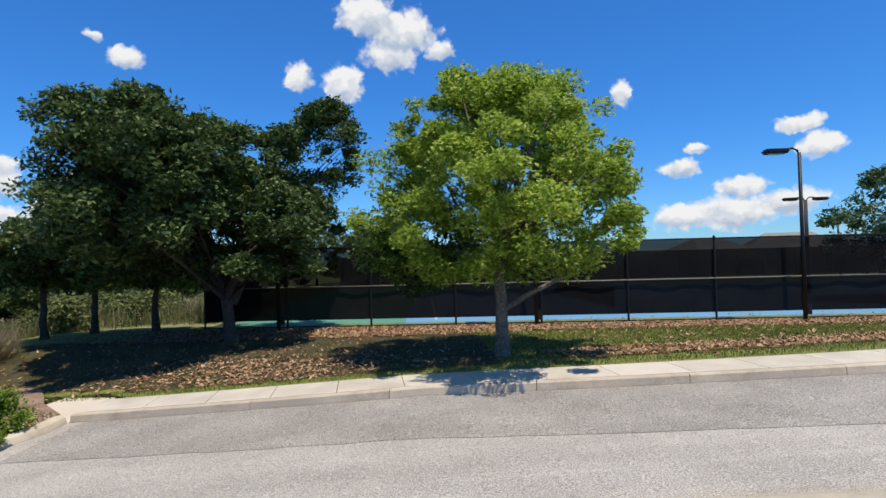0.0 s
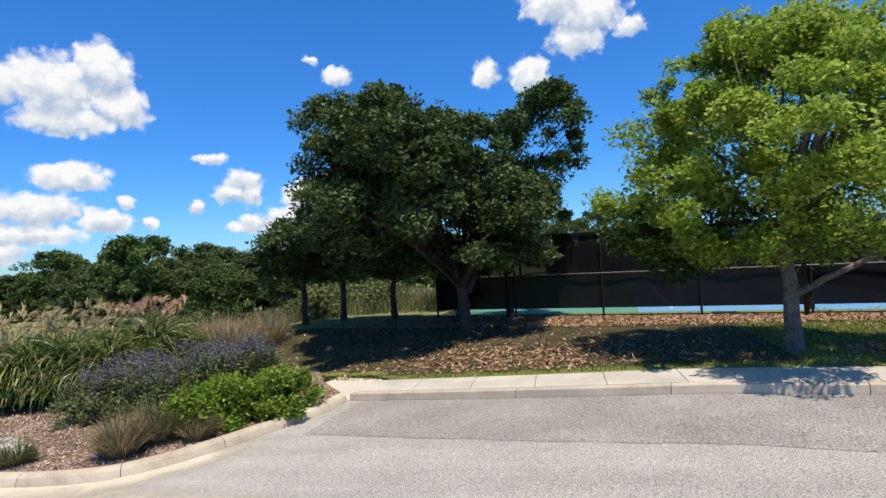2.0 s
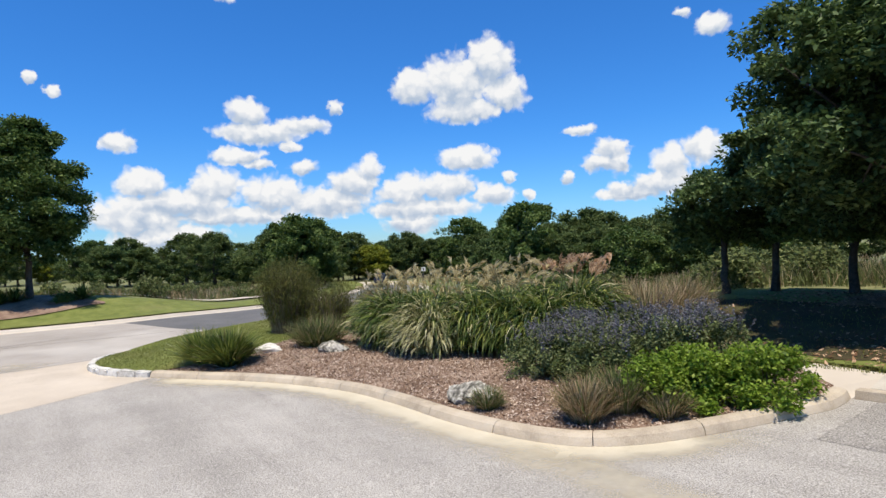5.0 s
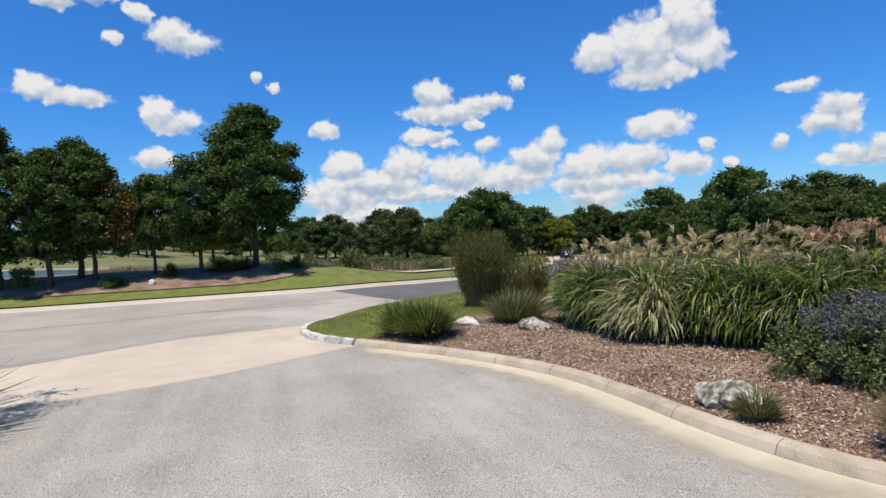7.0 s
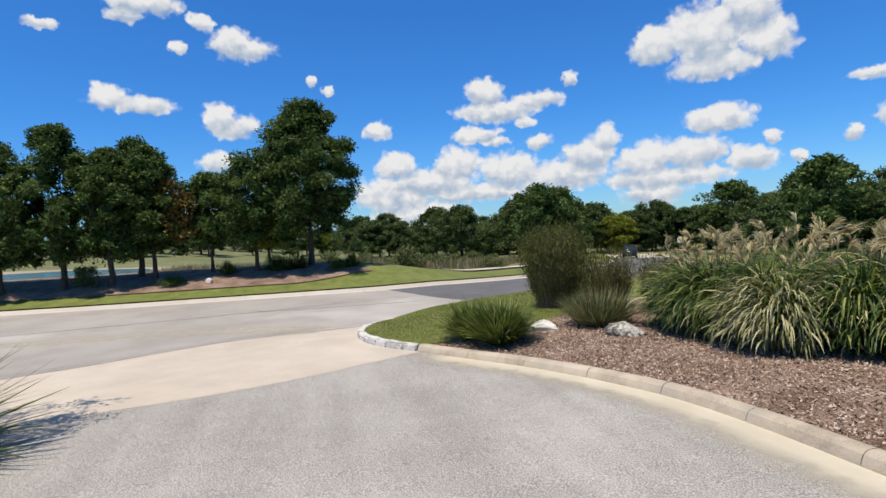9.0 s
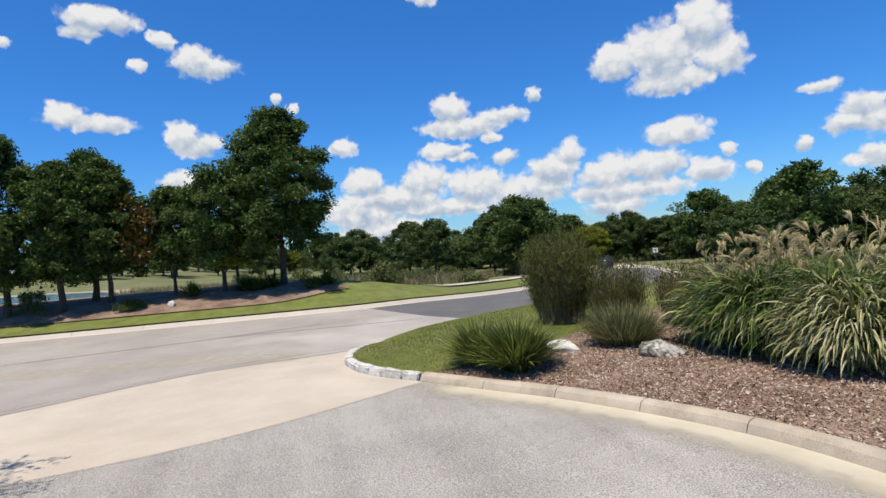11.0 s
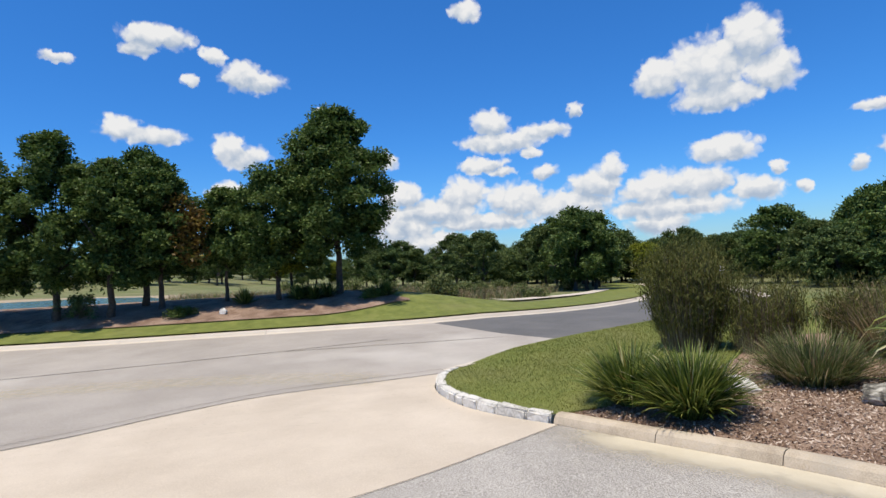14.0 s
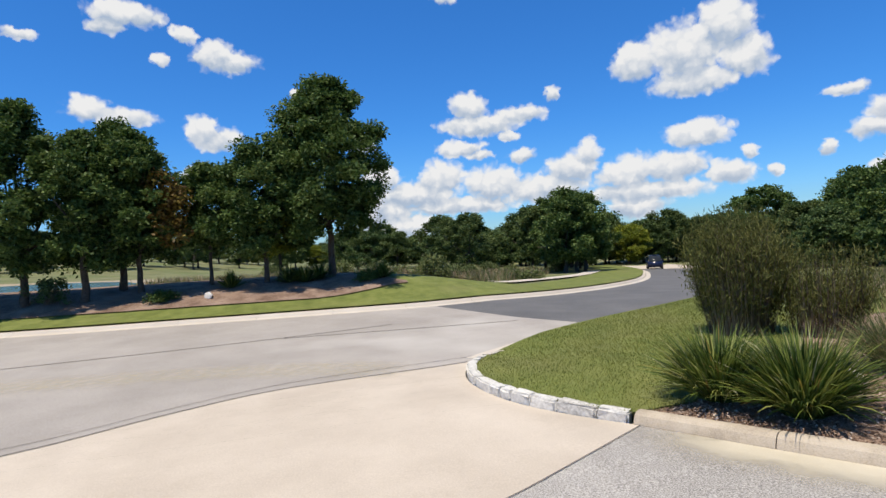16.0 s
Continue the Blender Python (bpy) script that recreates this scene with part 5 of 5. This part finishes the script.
broom((-23.75, 9.0), 301, 2.75, 1.4, 2800, "tall wispy olive-green broom bush with brown stems", .75)
broom((-22.6, 10.1), 302, 1.9, 1.5, 1100, "wispy brown half-bare broom bush", .12)
broom((-21.2, 11.4), 303, 1.6, 1.6, 900, "wispy brown half-bare broom bush", .1)
for i, (x, y) in enumerate([(-20.8, 11.4), (-21.6, 12.9), (-19.9, 13.6), (-18.2, 14.4), (-12.2, 14.2), (-13.3, 15.6), (-13.0, 17.2), (-14.6, 16.6)]):
    tussock("dry_grass_clump", (x, y), "tall tan clump of dry meadow grass", [(DRYGRASS, .8, "blade_tuft"), (SOFTGRASS, .2, "green_tuft")], 310 + i, 900, (.9, 1.7), .014, .5, (3, 40), (.05, .3), group="tall dry grass")


# boulders
def boulder(at, size, seed, mat, label, sink=.12, yaw=0):
    rnd = random.Random(seed)
    bm = bmesh.new()
    bmesh.ops.create_icosphere(bm, subdivisions=4, radius=1.0)
    o = Vector((rnd.uniform(0, 50), rnd.uniform(0, 50), 0))
    cuts = [Vector((rnd.uniform(-1, 1), rnd.uniform(-1, 1), rnd.uniform(-.2, 1))).normalized() for _ in range(12)]
    for v in bm.verts:
        p = v.co.normalized()
        r = 1.0
        for c in cuts:
            d = p.dot(c)
            if d > .05:
                r = min(r, .66 / d)
        r *= 1 + .10 * noise.noise(p * 2 + o) + .05 * noise.noise(p * 6 + o)
        v.co = Vector((p.x * size[0] * r, p.y * size[1] * r, p.z * size[2] * r))
    ob = part("boulder", bm, mat)
    tagged(ob, label, "rock", "boulders")
    ob.matrix_basis = pose(at[0], at[1], on_bed(*at) + size[2] * (.78 - sink * 2), 0, 0, yaw)
    return ob


boulder((-10.95, 7.2), (.56, .36, .30), 3, BOULDER, "lichen-grey limestone boulder half sunk in mulch", .2, 20)
boulder((-17.95, 7.9), (.50, .30, .21), 5, BOULDER, "low grey flat-topped limestone boulder in mulch", .12, 35)
boulder((-19.6, 6.7), (.50, .30, .17), 7, STONE, "low pale limestone rock beside the lawn", .12, 60)

# ---- the tennis court ----
def fence():
    top = tagged(new("court_fence"), "tall black chain-link court fence hung with dark windscreen", "fence")
    ang = math.atan(-0.08)
    x0, n, gap, H = -7.95, 12, 3.05, 2.93
    def at(s):
        return Vector((x0 + s * math.cos(ang), fence_y(x0) + s * math.sin(ang), 0.02))
    post = rod_bm((0, 0, -.2), (0, 0, H + .04), .038, seg=10)
    bmesh.ops.create_uvsphere(post, u_segments=8, v_segments=5, radius=.048, matrix=Matrix.Translation((0, 0, H + .05)))
    first = part("post", post, BLACK_METAL, top)
    for i in range(n):
        o = first if i == 0 else new("post", first.data)
        o.parent = top
        o.matrix_basis = Matrix.Translation(at(i * gap))
    for i in range(n - 1):
        a, b = at(i * gap), at((i + 1) * gap)
        part("top_rail", rod_bm(a + Vector((0, 0, H)), b + Vector((0, 0, H)), .024), BLACK_METAL, top)
        part("mid_rail", rod_bm(a + Vector((0, -.03, 1.52)), b + Vector((0, -.03, 1.52)), .021), RAIL_METAL, top, "grey middle rail")
        part("bottom_rail", rod_bm(a + Vector((0, 0, .10)), b + Vector((0, 0, .10)), .018), BLACK_METAL, top)
        d = (b - a).normalized()
        for z0, z1, nm in ((.33, 1.50, "lower_screen"), (1.545, H - .02, "upper_screen")):
            c, e = a, b
            k, vs, fs = 8, [], []
            rnd = random.Random(i * 2 + (z0 > 1))
            ph = rnd.uniform(0, 6)
            for r in range(5):
                for q in range(k + 1):
                    p = c.lerp(e, q / k)
                    sag = .025 * math.sin(q * 1.3 + ph) * math.sin(math.pi * r / 4)
                    vs.append((p.x, p.y + .05 + sag, .02 + z0 + (z1 - z0) * r / 4))
            fs = [(r * (k + 1) + q, r * (k + 1) + q + 1, (r + 1) * (k + 1) + q + 1, (r + 1) * (k + 1) + q) for r in range(4) for q in range(k)]
            link(nm, vs, fs, SCREEN_LOW if z0 < 1 else SCREEN, top, smooth=True)
    # the return at the west end
    w = at(0)
    for i in range(1, 4):
        o = new("post", first.data)
        o.parent = top
        o.matrix_basis = Matrix.Translation(w + Vector((-.9 * i * .2, i * gap, 0)))
        a, b = w + Vector((-.18 * (i - 1), (i - 1) * gap, 0)), w + Vector((-.18 * i, i * gap, 0))
        part("top_rail", rod_bm(a + Vector((0, 0, H)), b + Vector((0, 0, H)), .024), BLACK_METAL, top)
        link("side_screen", [a + Vector((.04, 0, .3)), b + Vector((.04, 0, .3)), b + Vector((.04, 0, H)), a + Vector((.04, 0, H))], [(0, 1, 2, 3)], SCREEN, top)
    return top


fence()


def far_fence():
    top = tagged(new("court_fence"), "black windscreened fence on the far side of the court", "fence")
    y, H = 56.0, 3.05
    for i in range(19):
        x = -8 + i * 3.05
        part("post", rod_bm((x, y, -.2), (x, y, H), .04, seg=6), BLACK_METAL, top)
        if i < 18:
            link("screen", [(x + .03, y + .05, .3), (x + 3.02, y + .05, .3), (x + 3.02, y + .05, H), (x + .03, y + .05, H)], [(0, 1, 2, 3)], SCREEN, top)


far_fence()


def court():
    z = 0.03
    tagged(link("court_floor", [(-7.6, 21.15, z), (45, 16.9, z), (45, 56.5, z), (-8.3, 56.5, z)], [(0, 1, 2, 3)], COURT_GREEN), "green acrylic surround of the tennis court", "court", kind="structure")
    tagged(link("court_floor_blue", [(-.7, 20.9, z + .006), (44, 17.3, z + .006), (44, 46.6, z + .006), (-.7, 46.6, z + .006)], [(0, 1, 2, 3)], COURT_BLUE), "blue acrylic playing surface", "court", kind="structure")
    lines = tagged(new("court_line"), "white painted court lines", "court", kind="structure")
    for x0, y0, x1, y1 in [(0.5, 23.0, .56, 46.5), (0.5, 26.0, 24, 26.06), (0.5, 44.0, 24, 44.06), (6, 26, 6.06, 44), (18.4, 26, 18.46, 44), (12, 26, 12.06, 44)]:
        link("line", [(x0, y0, z + .011), (x1, y0, z + .011), (x1, y1, z + .011), (x0, y1, z + .011)], [(0, 1, 2, 3)], WHITE, lines)
    net = tagged(new("tennis_net"), "dark tennis net between two posts", "net")
    for y in (26.5, 38.5):
        part("post", rod_bm((9, y, 0), (9, y, 1.07), .04), BLACK_METAL, net)
    link("mesh", [(9, 26.5, .06), (9, 38.5, .06), (9, 38.5, .98), (9, 26.5, .98)], [(0, 1, 2, 3)], SCREEN, net)
    part("tape", box_bm(.03, 12, .06, (9, 32.5, 1.0)), WHITE, net, "white top tape")


court()


def court_light(at, yaw, z=0.0):
    top = tagged(new("court_light"), "black court light pole with a box lamp on an arm", "lamp post", "court lights")
    part("pole", rod_bm((0, 0, -.3), (0, 0, 5.8), .075, .055, 10), BLACK_METAL, top, smooth=True)
    part("control_box", box_bm(.16, .12, .34, (.12, 0, .42), .01), BLACK_METAL, top)
    bm = bmesh.new()
    tube(bm, [(0, 0, 5.7), (-.06, 0, 5.88), (-.22, 0, 5.96), (-.45, 0, 5.94)], [.04, .038, .035, .03], 8)
    part("arm", bm, BLACK_METAL, top)
    lamp = part("lamp_head", box_bm(.78, .42, .16, (-.80, 0, 5.86), .05), BLACK_METAL, top)
    lens = part("lens", box_bm(.5, .3, .02, (-.82, 0, 5.772)), GLASS_DARK, lamp)
    top.matrix_basis = pose(at[0], at[1], z, 0, 0, yaw)
    return top


first_light = court_light((13.05, 18.95), -4)
for x, y, w, zz in [(-5.1, 20.3, -4, 0), (3.95, 19.7, -4, 0), (21.9, 31.5, -4, -.4), (22.0, 31.5, 176, -.4), (17.5, 58.5, 170, 0), (34, 45, 0, 0)]:
    copy_thing(first_light, pose(x, y, zz, 0, 0, w))


def house(at, w, d, h, yaw):
    top = tagged(new("house"), "pale house with a grey hipped roof beyond the court", "house", "houses beyond the court")
    part("wall", box_bm(w, d, h, (0, 0, h / 2)), STUCCO, top)
    r = h + w * .22
    o = .5
    vs = [(-w / 2 - o, -d / 2 - o, h), (w / 2 + o, -d / 2 - o, h), (w / 2 + o, d / 2 + o, h), (-w / 2 - o, d / 2 + o, h), (-w / 5, 0, r), (w / 5, 0, r)]
    link("roof", vs, [(0, 1, 5, 4), (1, 2, 5), (2, 3, 4, 5), (3, 0, 4), (3, 2, 1, 0)], ROOF, top)
    for x in (-w * .3, 0, w * .3):
        win = part("window", box_bm(1.4, .06, 1.3, (x, -d / 2 - .02, h * .55)), WHITE, top)
        part("pane", box_bm(1.2, .04, 1.1, (x, -d / 2 - .045, h * .55)), GLASS_DARK, win)
    top.matrix_basis = pose(*at, -1.2, 0, 0, yaw)
    return top


house((37, 72), 12, 9, 3.2, 20)
house((49, 74), 14, 9, 3.4, -15)
house((60, 80), 13, 9, 3.2, 10)

# ---- street side ----
def low(x, y):
    return float(land_z(x, y)) + .1


for i, (x, y, h, r, lf, lb) in enumerate([(-40.9, -6.0, .5, .7, LEAF_MID, "low green groundcover shrub"), (-42.0, -10.8, 1.3, 1.1, LEAF_OAK, "dark rounded shrub under the street trees"), (-42.4, -.2, .55, .4, LEAF_OAK, "dark rounded shrub under the street trees"), (-41.0, 3.0, .55, .6, LEAF_MID, "bushy green shrub at the end of the bed")]):
    shrub("verge_shrub", (x, y), lb, lf, 400 + i, h, r, 2600, .11, group="verge shrubs", z=low(x, y), clumps=30, clump_r=.25)
for i, (x, y) in enumerate([(-41.8, -3.2), (-41.6, .2), (-41.9, .9), (-41.2, 3.9), (-41.8, -.6)]):
    tussock("yucca", (x, y), "spiky dark green yucca in the mulch bed", [(STRAP_DARK, .8, "blade_tuft"), (STRAP, .2, "fresh_tuft")], 420 + i, 190, (.6, 1.0), .05, .12, (5, 80), (0, .08), "yucca", "yuccas", k=4, z=low(x, y))
rock = boulder((-19.0, 8.0), (.30, .22, .17), 9, STONE, "pale limestone rock in the mulch bed", .1, 0)
rock.matrix_basis = pose(-40.6, -4.05, low(-40.6, -4.05) + .1, 0, 0, 30)


def vehicle():
    top = tagged(new("car"), "small navy blue car driving on the street", "car")
    def shell(sections, mat, name, parent, label=""):
        bm = bmesh.new()
        rings = [[bm.verts.new(p) for p in s] for s in sections]
        for a, b in zip(rings[:-1], rings[1:]):
            for j in range(len(a)):
                bm.faces.new((a[j], a[(j + 1) % len(a)], b[(j + 1) % len(a)], b[j]))
        bm.faces.new(rings[0][::-1]), bm.faces.new(rings[-1])
        bmesh.ops.bevel(bm, geom=list(bm.edges), offset=.03, segments=2, affect="EDGES")
        return part(name, bm, mat, parent, label, smooth=True)
    def ring(x, w0, w1, z0, z1):
        return [(x, -w0, z0), (x, w0, z0), (x, w1, z1), (x, -w1, z1)]
    body = shell([ring(-2.15, .78, .74, .42, .78), ring(-1.9, .86, .82, .28, .92), ring(-.7, .88, .84, .24, .98), ring(1.6, .88, .84, .24, 1.0), ring(2.1, .82, .78, .38, .95)], CAR_PAINT, "body", top)
    cab = shell([ring(-.95, .78, .70, .96, 1.0), ring(-.25, .80, .62, .96, 1.62), ring(1.3, .80, .62, .96, 1.64), ring(2.0, .78, .70, .96, 1.05)], GLASS_DARK, "cabin", top, "dark glazed cabin")
    part("roof", box_bm(1.5, 1.2, .06, (.55, 0, 1.66), .025), CAR_PAINT, cab)
    for y in (-.58, .58):
        part("headlight", box_bm(.06, .3, .14, (-2.12, y, .70), .02), WHITE, top, "clear headlight")
        part("mirror", box_bm(.1, .2, .14, (-.75, y * 1.6, 1.02), .03), CAR_PAINT, top)
    part("bumper", box_bm(.1, 1.5, .16, (-2.16, 0, .46), .03), RUBBER, top)
    part("plate", box_bm(.02, .42, .13, (-2.22, 0, .5)), WHITE, top, "white number plate")
    for x in (-1.35, 1.35):
        for y in (-.8, .8):
            bm = bmesh.new()
            bmesh.ops.create_cone(bm, cap_ends=True, segments=20, radius1=.33, radius2=.33, depth=.22, matrix=pose(x, y, .33, 90))
            wheel = part("tyre", bm, RUBBER, top)
            bm = bmesh.new()
            bmesh.ops.create_cone(bm, cap_ends=True, segments=14, radius1=.2, radius2=.2, depth=.235, matrix=pose(x, y, .33, 90))
            part("rim", bm, RAIL_METAL, wheel)
    x, y = -73.6, 42.4
    top.matrix_basis = pose(x, y, float(road_z(x, y)), 0, 0, -33)


vehicle()


def road_sign(x, y):
    top = tagged(new("road_sign"), "small white square sign on a post", "sign")
    part("post", rod_bm((0, 0, -.3), (0, 0, 2.0), .03), RAIL_METAL, top)
    plate = part("plate", box_bm(.03, .6, .6, (0, 0, 1.9), .01), WHITE, top)
    part("mark", box_bm(.01, .26, .10, (.022, -.05, 1.97)), BLACK_METAL, plate, "dark printed mark")
    part("mark", box_bm(.01, .10, .28, (.022, .05, 1.86)), BLACK_METAL, plate, "dark printed mark")
    top.matrix_basis = pose(x, y, float(land_z(x, y)), 0, 0, -30)


road_sign(-69.5, 47.0)

# ---- median bed beside the path ----
def median():
    line = MEDIAN_LINE
    poly = np.vstack([line + np.array([0, -.27]), [(-20, -24), (20, -24)]])
    tagged(fill("bed_median", poly, lambda x, y: road_z(x, y) + .13, MULCH, 1.0, 1.0), "mulched median bed", "bed", kind="structure")


median()
for i, (x, y) in enumerate([(-15.35, -3.95), (-13.6, -4.5), (-16.9, -6.6)]):
    tussock("strap_leaf_clump", (x, y), "spiky strap-leaved clump on the median", [(STRAP_DARK, .6, "blade_tuft"), (STRAP, .4, "fresh_tuft")], 500 + i, 520, (1.3, 2.1), .035, .25, (8, 85), (0, .15), "strap-leaf plant", "median clumps", z=float(road_z(x, y)) + .12)
cr = tree("crape_tree", (-16.1, -4.9), "slender multi-stemmed tree with reddish leaves on the median", 7.0, 1.75, 3.2, LEAF_MID, BARK, leaves=2600, size=.085, clumps=70, clump_r=.26, trunk_r=.07, limbs=26, seed=71, z=float(road_z(-16.1, -4.9)) + .1)
extra_foliage(cr, 9, [(.3, 1.0, 4.3), (-.3, 1.2, 4.2), (.1, 1.5, 4.5), (.6, 1.3, 4.1)], .4, 140, .07, LEAF_RUST, "reddish leaves")

# ---- loose ground cover ----
def scatter(rng, n, x0, x1, y0, y1, test):
    x, y = rng.uniform(x0, x1, n), rng.uniform(y0, y1, n)
    k = test(x, y)
    return x[k], y[k]


def flakes(name, x, y, z, rng, size, mat, label, category, lift=.015, tilt=.45):
    n = len(x)
    a = rng.uniform(0, 2 * np.pi, n)
    d = np.column_stack([np.cos(a), np.sin(a), rng.normal(0, tilt, n)])
    s = np.column_stack([-np.sin(a), np.cos(a), rng.normal(0, tilt, n)])
    L = (size * rng.uniform(.5, 1.4, n))[:, None]
    c = np.column_stack([x, y, z + lift])
    q = np.stack([c - d * L * .5, c + s * L * .22, c + d * L * .5, c - s * L * .22], 1)
    q[:, :, 2] = np.maximum(q[:, :, 2], (z + .004)[:, None])
    return tagged(quads(name, q, mat), label, category, kind="stuff")


def ground_cover():
    rng = np.random.default_rng(900)
    # bark chips in the island bed
    edge = np.vstack([ISLAND_LINE, [(-19.9, 4.6), (-20.6, 6.0), (-21.2, 7.6), (-22.2, 9.0), (-20, 12), (-9.0, 12.5), (-8.0, 12.0)]])
    x, y = scatter(rng, 90000, -22, -6.8, 4.0, 12, lambda a, b: inside(a, b, edge) & (away(a, b, ISLAND_LINE[::2]) > .28))
    flakes("mulch_chips", x, y, bed_z(x, y), rng, .048, CHIP, "loose shredded bark chips on the bed", "mulch")
    # dry leaves and chips by the court
    def thick(a, b):
        f = fence_y(a)
        k = kerb_y(a)
        p = np.where((b > f - 1.9 - .9 * smooth01((6 - a) / 8)) & (b < f), .85, 0.03)
        p = np.where((b > k + 2.0) & (b < k + 3.4) & (a > 2.6), .85, p)
        p = np.where((b > k + 1.5) & (b < k + 6) & (a > -9) & (a < 1.6), .60 * np.exp(-((a + 4) / 3.0) ** 2 - ((b - k - 2.9) / 1.5) ** 2) + .03, p)
        p = np.where((a < -8) & (b > f - 3), .25 * smooth01((a + 13) / 4), p)
        return rng.uniform(0, 1, len(a)) < p
    x, y = scatter(rng, 150000, -14, 24, 10.5, 21.5, lambda a, b: (b > kerb_y(a) + WALK_W + .2) & thick(a, b))
    flakes("leaf_litter", x, y, land_z(x, y) + .045, rng, .10, DEADLEAF, "dry brown leaves and wood chips strewn on the lawn", "litter")
    # grass blades
    def tufts(name, x, y, z, h, w, mat, label, cat="grass"):
        n = len(x)
        a = rng.uniform(0, 2 * np.pi, n)
        H = rng.uniform(*h, n)
        lean = rng.normal(0, .35, (n, 2))
        b = np.column_stack([x, y, z])
        t = b + np.column_stack([lean[:, 0] * H, lean[:, 1] * H, H])
        s = np.column_stack([np.cos(a), np.sin(a), np.zeros(n)]) * w
        m = (b + t) / 2 + np.array([0, 0, .1]) * H[:, None]
        strips_p = np.stack([b, m, t], 1)
        W = np.stack([s, s * .8, s * .08], 1)
        return tagged(strips(name, strips_p, W, mat), label, cat, kind="stuff")
    tip = np.vstack([STONE_LINE + np.array([.1, .16]), NEAR_EDGE[NEAR_EDGE[:, 1] < 14] + np.array([.3, 0]), [(-24.5, 11.5), (-22.2, 9.0), (-21.2, 7.6), (-20.6, 6.0), (-19.9, 4.7)]])
    x, y = scatter(rng, 110000, -30, -19.5, 2.5, 13, lambda a, b: inside(a, b, tip))
    tufts("lawn_grass", x, y, bed_z(x, y) + .01, (.025, .06), .0035, GRASSBLADE, "short mown grass blades of the lawn tip")
    x, y = scatter(rng, 150000, -13, 20, 10.2, 20, lambda a, b: (b > kerb_y(a) + WALK_W + .02) & (b < fence_y(a) - 1.6) & ((a > 1.6) | (rng.uniform(0, 1, len(a)) < .15) | (b < kerb_y(a) + WALK_W + .45)))
    tufts("lawn_grass", x, y, land_z(x, y) + .02, (.03, .08), .006, GRASSBLADE, "short grass blades of the shaded lawn")
    # tall grass and weeds of the meadow behind the bed
    x, y = scatter(rng, 42000, -34, -9, 14, 36, lambda a, b: (a < -13 + (b - 30) * .2) | (b > 25))
    dist = away(x, y, NEAR_EDGE)
    x, y = x[dist > 4], y[dist > 4]
    k = rng.uniform(0, 1, len(x)) < .3
    tufts("meadow_grass", x[k], y[k], land_z(x[k], y[k]) - .12, (.4, 1.05), .010, DRYGRASS, "tall dry tan meadow grass")
    tufts("meadow_grass", x[~k], y[~k], land_z(x[~k], y[~k]) - .12, (.3, .9), .014, SOFTGRASS, "tall green meadow grass")
    x, y = scatter(rng, 26000, -72, -44, -24, 26, lambda a, b: (away(a, b, FAR_EDGE[::2]) > 9) & ~inside(a, b, POND) & (np.abs(a + 48) > 2.6) & ((b > -2) | (a < -60)))
    k = rng.uniform(0, 1, len(x)) < .5
    tufts("meadow_grass", x[k], y[k], land_z(x[k], y[k]), (.3, .9), .025, DRYGRASS, "dry tan grass of the meadow across the street")
    tufts("meadow_grass", x[~k], y[~k], land_z(x[~k], y[~k]), (.3, .8), .025, SOFTGRASS, "grey-green grass of the meadow across the street")


ground_cover()


def field_shrubs():
    rng = np.random.default_rng(950)
    first = shrub("field_shrub", (-58, 12), "low grey-green shrub in the meadow", SOFTGRASS, 951, 1.3, 1.1, 1800, .16, group="meadow shrubs", z=float(land_z(-58, 12)), clumps=24, clump_r=.34)
    for i in range(46):
        x, y = rng.uniform(-92, -50), rng.uniform(-3, 28)
        if away(np.array([x]), np.array([y]), FAR_EDGE)[0] < 7:
            continue
        s = rng.uniform(.6, 1.3)
        copy_thing(first, pose(x, y, float(land_z(x, y)) - .05, 0, 0, rng.uniform(0, 360)) @ Matrix.Diagonal((s, s, s * rng.uniform(.7, 1.2), 1)))
    for i in range(34):
        x, y = rng.uniform(-32, -11), rng.uniform(17 if i % 2 else 23, 34)
        if away(np.array([x]), np.array([y]), NEAR_EDGE)[0] < 5:
            continue
        s = rng.uniform(.8, 1.5)
        copy_thing(first, pose(x, y, float(land_z(x, y)) - .05, 0, 0, rng.uniform(0, 360)) @ Matrix.Diagonal((s, s, s, 1)))


field_shrubs()
